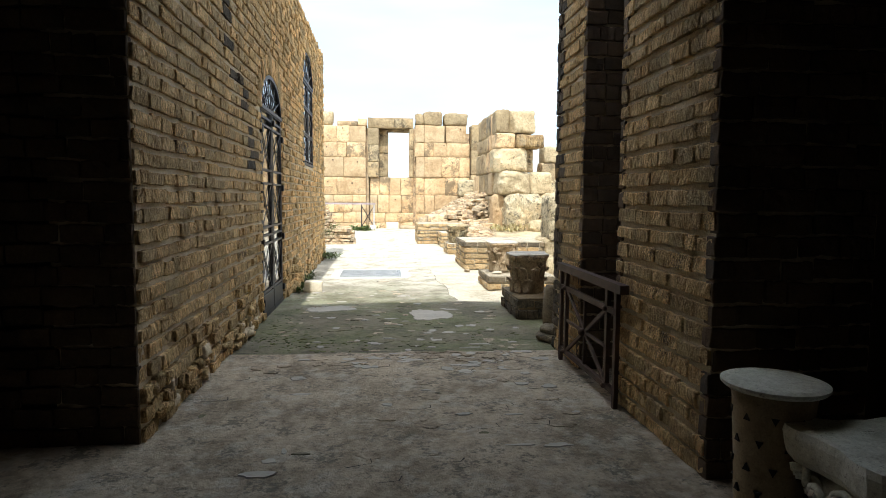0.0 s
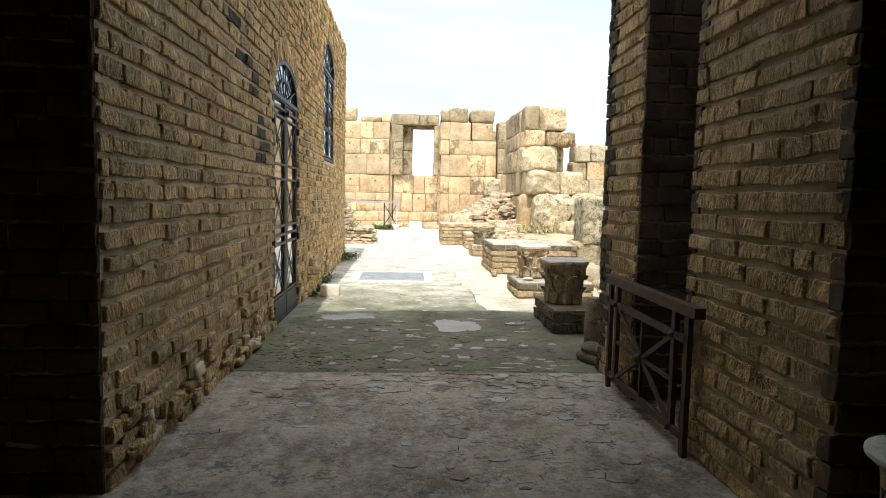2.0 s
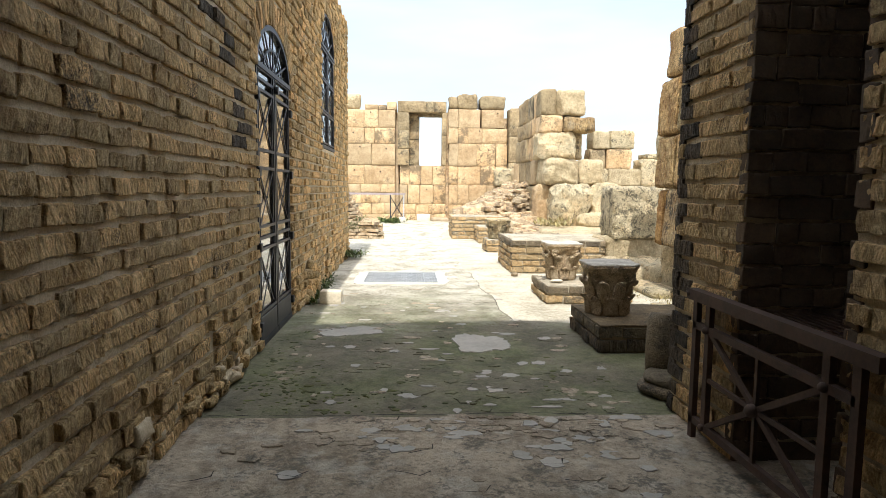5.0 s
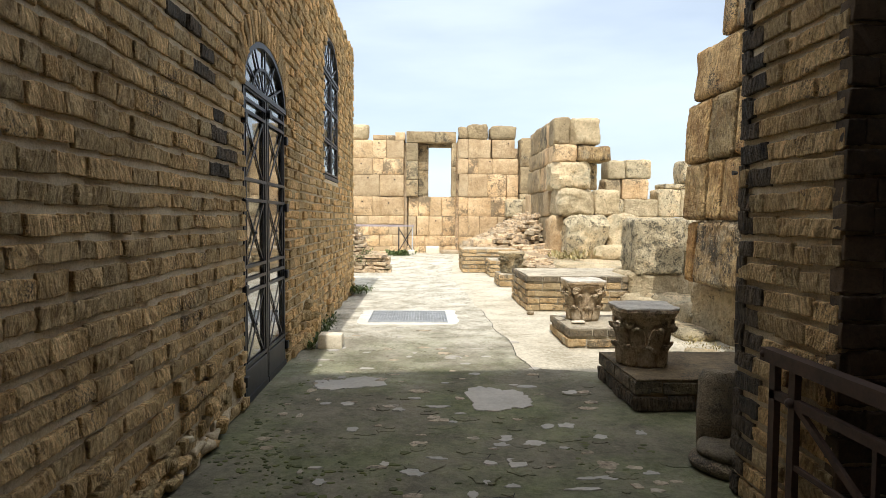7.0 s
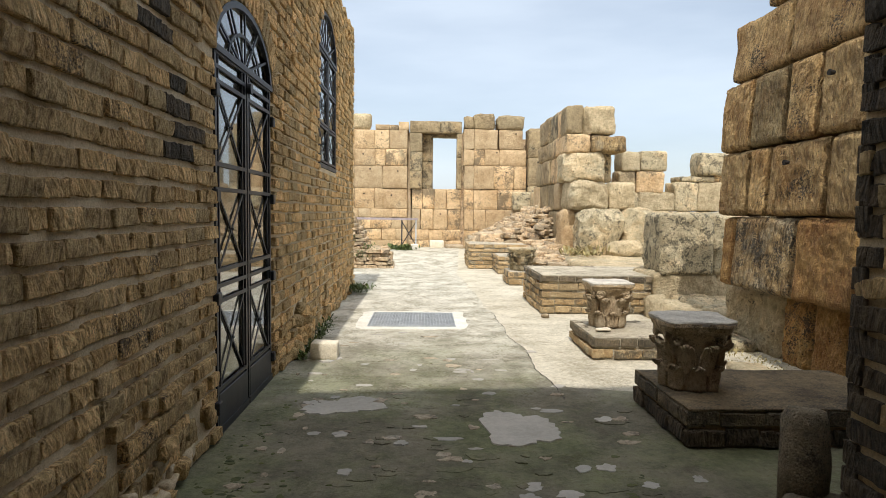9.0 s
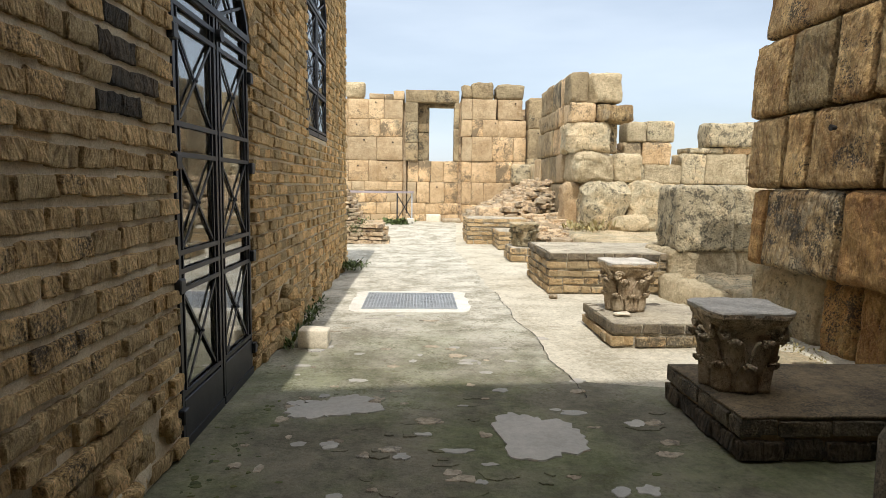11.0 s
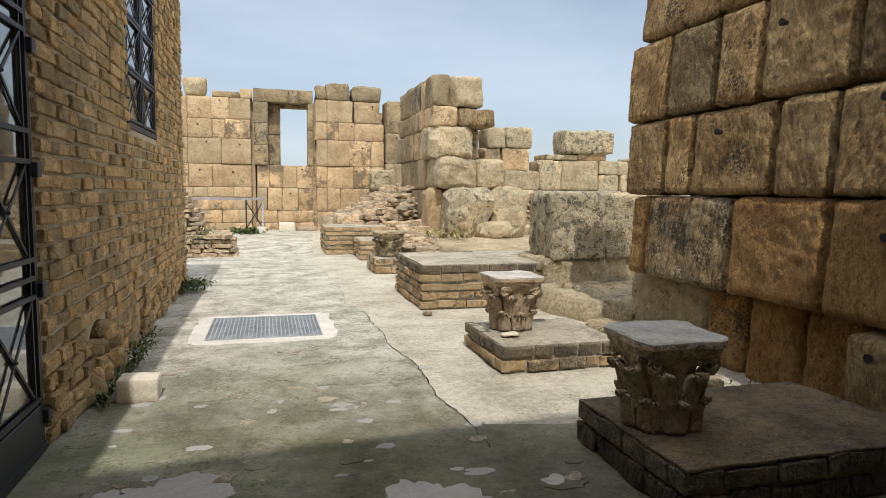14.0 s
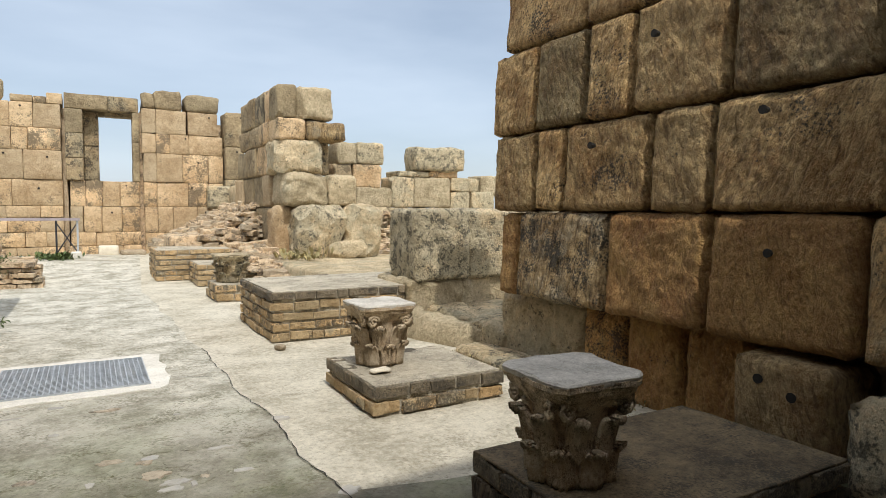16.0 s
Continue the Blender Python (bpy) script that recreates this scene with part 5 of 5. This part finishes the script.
# ---- pot and marble fragment in the dark hall ----
pot = thing("clay_pot", "buff terracotta pot pierced with triangular holes under a pale round lid", "pot", (2.10, 1.45, 0.012))
bm = bmesh.new()
lathe(bm, [(0.135, 0.0), (0.14, 0.05), (0.150, 0.3), (0.165, 0.55), (0.172, 0.60), (0.15, 0.61)], (2.10, 1.45, 0.012), 32)
part("body", bm, M_CLAY, pot, smooth=True)
bm = bmesh.new()
lathe(bm, [(0.06, 0.60), (0.20, 0.612), (0.215, 0.625), (0.215, 0.638), (0.19, 0.646), (0.06, 0.650), (0.02, 0.651)], (2.10, 1.45, 0.015), 36)
part("lid", bm, M_PALE_MARBLE, pot, "pale flat round lid")
for row in range(5):
    for k in range(9):
        a, z = 2 * math.pi * (k + 0.5 * (row % 2)) / 9, 0.07 + row * 0.11
        r = 0.1445 + 0.03 * z
        bm = bmesh.new()
        s = 0.016 if (row + k) % 2 else -0.016
        pts = [(-0.016, -s), (0.016, -s), (0.0, s)]
        vs = []
        for rr in (r - 0.012, r + 0.006):
            vs.append([bm.verts.new((2.10 + rr * math.cos(a + u / r), 1.45 + rr * math.sin(a + u / r), 0.012 + z + w)) for u, w in pts])
        bm.faces.new(vs[1])
        bm.faces.new(vs[0][::-1])
        for i in range(3):
            j = (i + 1) % 3
            bm.faces.new((vs[0][i], vs[0][j], vs[1][j], vs[1][i]))
        part("triangular_hole", bm, M_HOLE_SHADE, pot)
frag = thing("marble_fragment", "broken pale marble capital fragment with carved foliage", "capital", (2.12, 1.0, 0.0))
blk(frag, (2.12, 0.86, 0.0), (2.55, 1.24, 0.42), 530, M_PALE_MARBLE, r=0.08, amp=0.03, step=0.04, name="body", freq=6.0)
bm = bmesh.new()
levels = []
for z, sc in ((0.39, 0.90), (0.42, 0.98), (0.45, 1.0), (0.50, 1.02), (0.53, 1.0)):
    ring = []
    for k in range(48):
        a = 2 * math.pi * k / 48
        c_, s_ = abs(math.cos(a)), abs(math.sin(a))
        q = 0.27 * sc * min(1.0 / max(c_, s_), 1.85 / (c_ + s_)) * (0.97 - 0.06 * math.cos(4 * a))
        ring.append(bm.verts.new(Vector((2.31 + q * math.cos(a), 1.05 + q * math.sin(a), z)) + noise.noise_vector(Vector((a * 3, z * 9, 4))) * 0.012))
    levels.append(ring)
for lo_, hi_ in zip(levels, levels[1:]):
    for k in range(48):
        bm.faces.new((lo_[k], lo_[(k + 1) % 48], hi_[(k + 1) % 48], hi_[k]))
bm.faces.new(levels[0][::-1])
bm.faces.new(levels[-1])
part("abacus", bm, M_PALE_MARBLE, frag)
for k in range(6):
    bm = bmesh.new()
    acanthus(bm, (2.31, 1.05, 0.0), math.pi * (0.62 + 0.16 * k), 0.21, 0.26, 0.02 + 0.12 * (k % 2), 0.40 - 0.12 * ((k + 1) % 2), 0.07, 0.05)
    part("acanthus_leaf", bm, M_PALE_MARBLE, frag, smooth=True)
for k, (ang, z) in enumerate(((0.80, 0.34), (0.95, 0.31), (1.1, 0.34), (1.25, 0.33))):
    w0 = math.pi * ang
    cc = Vector((2.31 + 0.27 * math.cos(w0), 1.05 + 0.27 * math.sin(w0), z))
    side = Vector((-math.sin(w0), math.cos(w0), 0))
    bm = bmesh.new()
    rod(bm, [cc + side * (0.05 * (1 - i / 18) * math.cos(i / 14 * 3.4 * math.pi)) + Vector((0, 0, 0.05 * (1 - i / 18) * math.sin(i / 14 * 3.4 * math.pi))) for i in range(15)], 0.016, 6)
    part("volute", bm, M_PALE_MARBLE, frag, smooth=True)

# ---- handrail before the far wall ----
rail = thing("handrail", "faded mauve handrail with a crossed panel on a cement foot", "handrail", (0.0, 23.6, 0.12))
bm = bmesh.new()
bar(bm, (-2.0, 23.6, 1.19), (0.12, 23.6, 1.19), 0.07, 0.16, (0, 1, 0))
part("top_rail", bm, M_RAIL, rail)
for x in (0.06, -0.42):
    bm = bmesh.new()
    bar(bm, (x, 23.6, 0.1), (x, 23.6, 1.17), 0.045)
    part("post", bm, M_IRON if x < 0 else M_ZINC, rail)
for a, b in (((-0.42, 0.3), (0.06, 1.1)), ((-0.42, 1.1), (0.06, 0.3)), ((-0.42, 0.3), (0.06, 0.3)), ((-0.42, 0.72), (0.06, 0.72))):
    bm = bmesh.new()
    bar(bm, (a[0], 23.6, a[1]), (b[0], 23.6, b[1]), 0.03)
    part("panel_bar", bm, M_IRON, rail)
bm = bmesh.new()
box(bm, (-0.1, 23.35, 0.1), (0.14, 23.6, 0.34), 0.02)
part("foot", bm, M_PAD, rail)


# ---- patches and flakes on the paving ----
def patch(name, label, x, y, rx, ry, seed, z, mat, h=0.006, n=26, wild=0.45, parent=None):
    bm = bmesh.new()
    top, low = [], []
    for k in range(n):
        a = 2 * math.pi * k / n
        q = 1 + wild * noise.noise(Vector((math.cos(a) * 1.4, math.sin(a) * 1.4, seed * 3.7))) + 0.22 * noise.noise(Vector((math.cos(a) * 5, math.sin(a) * 5, seed))) + 0.1 * noise.noise(Vector((math.cos(a) * 14, math.sin(a) * 14, seed)))
        top.append(bm.verts.new((x + rx * q * math.cos(a), y + ry * q * math.sin(a), z + h)))
        low.append(bm.verts.new((x + (rx * q + 0.006) * math.cos(a), y + (ry * q + 0.006) * math.sin(a), z - 0.01)))
    bm.faces.new(top)
    for k in range(n):
        j = (k + 1) % n
        bm.faces.new((low[k], low[j], top[j], top[k]))
    ob = part(name, bm, mat, parent)
    return tagged(ob, label, "cement patch") if label else ob


patch("cement_patch", "smooth grey cement patch on mossy paving", -0.26, 6.95, 0.28, 0.20, 1, 0.004, M_PATCH, wild=0.6, n=70)
patch("cement_patch", "larger smooth grey cement patch on mossy paving", 1.0, 6.50, 0.25, 0.36, 2, 0.004, M_PATCH, wild=0.35, n=70)
flakes = thing("cement_flakes", "scattered pale chips where the cement skin flakes", "cement flakes", kind="stuff")
rng = random.Random(11)
spots = []
for i in range(150):
    x, y = rng.uniform(-0.85, 1.9), rng.uniform(2.2, 9.8) if i > 60 else rng.uniform(4.8, 8.6)
    if 7.9 < y and x > 1.3:
        continue
    patch("flake", "", x, y, rng.uniform(0.012, 0.06) * rng.choice((1, 1, 1.6)), rng.uniform(0.012, 0.05), 30 + i, 0.012 if y < 4.6 else 0.002 if y < 7.9 else 0.003, rng.choice((M_PATCH, M_SCREED, M_CONCRETE)), rng.uniform(0.003, 0.006), 18, 0.7, flakes)
# clusters where the skin has come away, between the moss and along the edge of the passage floor
for cx, cy, sx, sy, count in ((0.75, 5.35, 0.38, 0.35, 56), (0.3, 5.9, 0.5, 0.4, 26), (1.5, 4.9, 0.2, 0.3, 22), (0.9, 4.45, 0.6, 0.10, 46), (1.35, 4.1, 0.25, 0.28, 40), (0.0, 4.3, 0.4, 0.15, 26), (0.2, 8.3, 0.5, 0.5, 40), (0.6, 3.2, 0.6, 0.6, 14)):
    for i in range(count):
        x, y = rng.gauss(cx, sx), rng.gauss(cy, sy)
        if not -0.85 < x < 1.9:
            continue
        k = rng.choice((1, 1, 1.5, 2.2))
        patch("flake", "", x, y, rng.uniform(0.02, 0.05) * k, rng.uniform(0.012, 0.032) * k, 300 + i + count, 0.013 if y < 4.62 else 0.002, rng.choice((M_PATCH, M_SCREED, M_CONCRETE, M_CONCRETE, M_CONCRETE, M_CONCRETE) if y > 4.62 else (M_PATCH, M_SCREED, M_SCREED)), rng.uniform(0.002, 0.006), 20, 0.7, flakes)


moss = thing("moss", "low green moss on the damp paving by the wall", "moss", kind="stuff")
for cx, cy, sx, sy, count in ((-0.6, 5.25, 0.22, 0.35, 120), (-0.2, 5.0, 0.3, 0.2, 60), (-0.75, 6.2, 0.12, 0.5, 50), (1.55, 5.4, 0.2, 0.3, 30)):
    for i in range(count):
        x, y, k = rng.gauss(cx, sx), rng.gauss(cy, sy), rng.choice((0.6, 1, 1.6))
        if -0.9 < x < 1.9 and y > 4.68:
            patch("moss_clump", "", x, y, rng.uniform(0.006, 0.02) * k, rng.uniform(0.006, 0.016) * k, 700 + i, 0.003, M_MOSS, rng.uniform(0.001, 0.003), 8, 0.6, moss)


def crack(points, seed, z, width=0.003):
    """A ragged thin crack through rough way points."""
    rg = random.Random(seed)
    bm = bmesh.new()
    line = []
    for (x0, y0), (x1, y1) in zip(points, points[1:]):
        n = max(2, int(math.hypot(x1 - x0, y1 - y0) / 0.07))
        for i in range(n):
            k = i / n
            line.append((x0 + (x1 - x0) * k + rg.uniform(-0.009, 0.009), y0 + (y1 - y0) * k + rg.uniform(-0.009, 0.009)))
    prev = None
    for i, (x, y) in enumerate(line):
        w = width * rg.uniform(0.2, 1.2)
        nx, ny = line[min(i + 1, len(line) - 1)][0] - line[max(i - 1, 0)][0], line[min(i + 1, len(line) - 1)][1] - line[max(i - 1, 0)][1]
        ln = math.hypot(nx, ny) or 1
        a, b_ = bm.verts.new((x - ny / ln * w, y + nx / ln * w, z)), bm.verts.new((x + ny / ln * w, y - nx / ln * w, z))
        if prev:
            bm.faces.new((prev[0], prev[1], b_, a))
        prev = (a, b_)
    part("crack", bm, M_HOLE_SHADE, cracks)


cracks = thing("paving_cracks", "thin dark cracks in the cement paving", "cracks", kind="stuff")
crack([(crack_x(y) - 0.012, y) for y in steps(7.1, 11.5, 0.12)], 1, 0.013, 0.004)
crack([(0.9, 10.3), (1.3, 10.1)], 2, 0.012)
crack([(-0.9, 4.63), (0.1, 4.62), (1.0, 4.64), (2.0, 4.61)], 3, 0.022, 0.006)
for i in range(26):
    x, y = rng.uniform(-0.8, 1.7), rng.uniform(1.9, 5.6)
    a = rng.uniform(-0.5, 0.5)
    pts = [(x, y), (x + 0.14 * math.cos(a), y + 0.14 * math.sin(a)), (x + 0.24 * math.cos(a + 0.7), y + 0.2 * math.sin(a + 0.7))]
    crack(pts, 40 + i, 0.0225 if y < 4.6 else 0.009, 0.004)


# ---- weeds ----
def weeds(name, label, spots, seed, mat, blade=(0.03, 0.09), count=26, spread=0.1, up=0.7):
    rng = random.Random(seed)
    vs, fs = [], []
    for x, y, z, k in spots:
        for i in range(int(count * k)):
            a, t = rng.uniform(0, 2 * math.pi), rng.uniform(0.2, 1.0)
            ln = rng.uniform(*blade) * k
            bx, by = x + rng.gauss(0, spread * k), y + rng.gauss(0, spread * k)
            bz = z + rng.uniform(0, 0.09) * k
            d = Vector((math.cos(a) * (1 - up * t), math.sin(a) * (1 - up * t), up * t + 0.15)).normalized() * ln
            s = Vector((-math.sin(a), math.cos(a), 0)) * ln * 0.22
            b0 = len(vs)
            p = Vector((bx, by, bz))
            vs += [tuple(p), tuple(p + d * 0.5 + s), tuple(p + d - Vector((0, 0, ln * 0.12))), tuple(p + d * 0.5 - s)]
            fs.append((b0, b0 + 1, b0 + 2, b0 + 3))
    me = bpy.data.meshes.new(name)
    me.from_pydata(vs, [], fs)
    return tagged(part(name, me, mat), label, "weeds", kind="stuff")


weeds("weeds", "green weeds growing along the wall foot", [(WX + 0.06 + rng.uniform(0, 0.1), rng.uniform(8.3, 10.6), 0.0, rng.uniform(0.3, 0.7)) for i in range(46)], 1, M_LEAF, blade=(0.05, 0.13), spread=0.05)
weeds("weeds", "bushy green weed at the wall corner", [(-0.86 + rng.uniform(-0.08, 0.1), 13.35 + rng.uniform(-0.25, 0.25), 0.03, 1.2) for i in range(7)], 2, M_LEAF, count=50)
weeds("weeds", "green weeds round the handrail foot", [(rng.uniform(-0.9, -0.15), rng.uniform(23.0, 23.8), 0.1, rng.uniform(0.9, 2.0)) for i in range(16)], 3, M_LEAF, blade=(0.04, 0.12))
weeds("weeds", "dry grass tufts among the ruins", [(rng.uniform(3.6, 4.3), rng.uniform(16.4, 17.2), 0.45, rng.uniform(0.8, 1.6)) for i in range(12)], 4, M_DRY, blade=(0.05, 0.16), up=0.95, count=10)
weeds("weeds", "low dry grass along the ashlar wall foot", [(rng.uniform(3.35, 3.75), rng.uniform(7.3, 9.9), 0.0, rng.uniform(0.3, 0.8)) for i in range(60)], 5, M_DRY, blade=(0.02, 0.07))
weeds("weeds", "sprigs of green in the stacked stones", [(rng.uniform(-1.8, -0.9), 18.05, rng.uniform(0.1, 0.7), rng.uniform(0.6, 1.2)) for i in range(10)], 6, M_LEAF)

# ---- brickwork of the walls ----
def left_spans(near):
    def spans(z):
        out = [(WALL_A, DOOR_MID - DOOR_HALF)] if near else [(DOOR_MID + DOOR_HALF, WALL_B)]
        a, b = out[0]
        if z > DOOR_SPRING - 0.02:
            ring = 0.24
            k = 1 - ((z - DOOR_SPRING) / (DOOR_RISE + ring)) ** 2
            half = (DOOR_HALF + ring) * math.sqrt(k) if k > 0 else 0.0
            out = [(a, DOOR_MID - half)] if near else [(DOOR_MID + half, b)]
        if not near and WIN_SILL - 0.02 < z < WIN_SPRING + WIN_RISE:
            half = WIN_HALF if z < WIN_SPRING else WIN_HALF * math.sqrt(max(0, 1 - ((z - WIN_SPRING) / WIN_RISE) ** 2))
            a, b = out[0]
            out = [(a, WIN_MID - half), (WIN_MID + half, b)]
        return out
    return spans


def eroded(y, z):
    """Where bricks have fallen out near the ground."""
    return (0.05 < z < 0.45 and abs(y - 8.85) < 0.24) or (0.12 < z < 0.4 and abs(y - 9.28) < 0.13)


bm = bmesh.new()
box(bm, (WX - 0.44, 8.5, -0.05), (WX - 0.2, 9.5, 0.7))
part("niche_back", bm, M_RUBBLE, wall_left)
for i, (y, z, s) in enumerate(((8.64, 0.34, 0.15), (9.07, 0.37, 0.15), (8.9, 0.43, 0.13), (8.78, 0.2, 0.14), (9.22, 0.38, 0.12), (8.72, 0.12, 0.2), (8.95, 0.09, 0.17), (8.85, 0.3, 0.14), (9.1, 0.14, 0.16), (9.3, 0.24, 0.13), (8.55, 0.07, 0.2), (9.25, 0.08, 0.18), (8.4, 0.06, 0.16))):
    blk(wall_left, (WX - 0.12, y - s * 0.6, z - s * 0.4), (WX + 0.07, y + s * 0.6, z + s * 0.4), 700 + i, M_BRICK_SMALL, r=0.03, amp=0.03, step=0.05, name="loose_brick", turn=i * 7 - 20)
near_left = courses((WX, 0, 0), (0, 1, 0), (1, 0, 0), left_spans(True), 0.0, WALL_TOP, 0.116, 0.215, 0.034, 0.020, 0.11, 0.008, foot=0.5, head=0.22)
far_left = courses((WX, 0, 0), (0, 1, 0), (1, 0, 0), left_spans(False), 0.0, WALL_TOP, 0.103, 0.205, 0.026, 0.024, 0.10, 0.014, skip=eroded, foot=0.4)
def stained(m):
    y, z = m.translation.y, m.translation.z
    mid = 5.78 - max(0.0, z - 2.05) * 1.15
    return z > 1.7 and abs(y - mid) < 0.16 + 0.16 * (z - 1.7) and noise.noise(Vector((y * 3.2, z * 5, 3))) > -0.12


rng = random.Random(77)
for i in range(46):
    y, z = rng.uniform(2.7, 6.1), abs(rng.gauss(0.0, 0.13))
    w, h = rng.uniform(0.06, 0.2), rng.uniform(0.04, 0.10)
    blk(wall_left, (WX - 0.06, y, z), (WX + rng.uniform(0.03, 0.085) - 0.06 * z, y + w, z + h), 800 + i, M_BRICK if i % 3 else M_MORTAR, r=0.02, amp=0.02, step=0.035, name="crumbled_brick", turn=rng.uniform(-14, 14), freq=11.0)


def crumbled(m):
    """Bricks worn away low on the near wall."""
    y, z = m.translation.y, m.translation.z
    return z < 0.55 and noise.noise(Vector((y * 2.6, z * 4.0, 8))) > 0.26 + 0.5 * z


near_left = [p for p in near_left if not crumbled(p[0])]
lay("brick", wall_left, BRICKS_BIG, [p for p in near_left if not stained(p[0])], M_BRICK, near=(3.2, 6.3, 0.0, 2.6))
lay("stained_brick", wall_left, BRICKS_BIG, [p for p in near_left if stained(p[0])], M_BRICK_BLACK, rest_name="stained_brickwork")
lay("brick", wall_left, BRICKS_SMALL, far_left, M_BRICK_SMALL, near=(7.7, 9.6, 0.0, 3.0), rest_name="far_brickwork")
end_face = courses((WX + 0.02, WALL_B, 0), (-1, 0, 0), (0, 1, 0), lambda z: [(0.0, 1.2)], 0.0, WALL_TOP, 0.103, 0.205, 0.022, 0.02, 0.08)
lay("brick", wall_left, BRICKS_SMALL, end_face, M_BRICK_SMALL, most=0, rest_name="end_brickwork")
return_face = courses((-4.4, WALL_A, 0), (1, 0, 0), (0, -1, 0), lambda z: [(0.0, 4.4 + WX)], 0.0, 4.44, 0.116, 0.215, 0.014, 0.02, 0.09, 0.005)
# return face laid in the brick that has shade painted in
lay("brick", wall_left, BRICKS_BIG, return_face, M_SHADED_BRICK, most=0, rest_name="return_brickwork")
voussoirs = []
for k in range(24):
    w = math.pi * (k + 0.5) / 24
    c = Vector((WX + 0.0, DOOR_MID + (DOOR_HALF + 0.125) * math.cos(w), DOOR_SPRING + (DOOR_RISE + 0.125) * math.sin(w)))
    nrm = Vector((0, math.cos(w) / DOOR_HALF, math.sin(w) / DOOR_RISE)).normalized()
    turn = Matrix((nrm, Vector((-1, 0, 0)), nrm.cross(Vector((-1, 0, 0))))).transposed().to_4x4()
    voussoirs.append((Matrix.Translation(c + Vector((-0.025, 0, 0))) @ turn, (0.235, 0.10, 0.072)))
lay("voussoir", wall_left, BRICKS_SMALL, voussoirs, M_BRICK_SMALL)
for wall_ob, y0, y1 in ((wall_right_near, 1.9, 3.15), (wall_right_far, 3.95, 4.76)):
    ztop = 4.36 if y0 < 3 else 3.44
    face = courses((PX, 0, 0), (0, 1, 0), (-1, 0, 0), lambda z: [(y0, y1)], 0.0, ztop, 0.116, 0.215, 0.034, 0.020, 0.10, 0.008, head=0.22)
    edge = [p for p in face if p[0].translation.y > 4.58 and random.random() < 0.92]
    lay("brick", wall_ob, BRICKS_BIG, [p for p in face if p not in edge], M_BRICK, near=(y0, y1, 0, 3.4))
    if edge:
        lay("stained_brick", wall_ob, BRICKS_BIG, edge, M_BRICK_BLACK)
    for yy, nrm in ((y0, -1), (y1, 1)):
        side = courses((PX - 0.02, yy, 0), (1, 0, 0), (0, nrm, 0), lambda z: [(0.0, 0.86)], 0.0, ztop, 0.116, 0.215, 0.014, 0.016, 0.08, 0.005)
        # opening jambs and hall side take the brick with shade painted in
        lay("brick", wall_ob, BRICKS_BIG, side, M_BRICK_BLACK if yy > 4.5 else M_SHADED_BRICK, most=0, rest_name="jamb_brickwork")
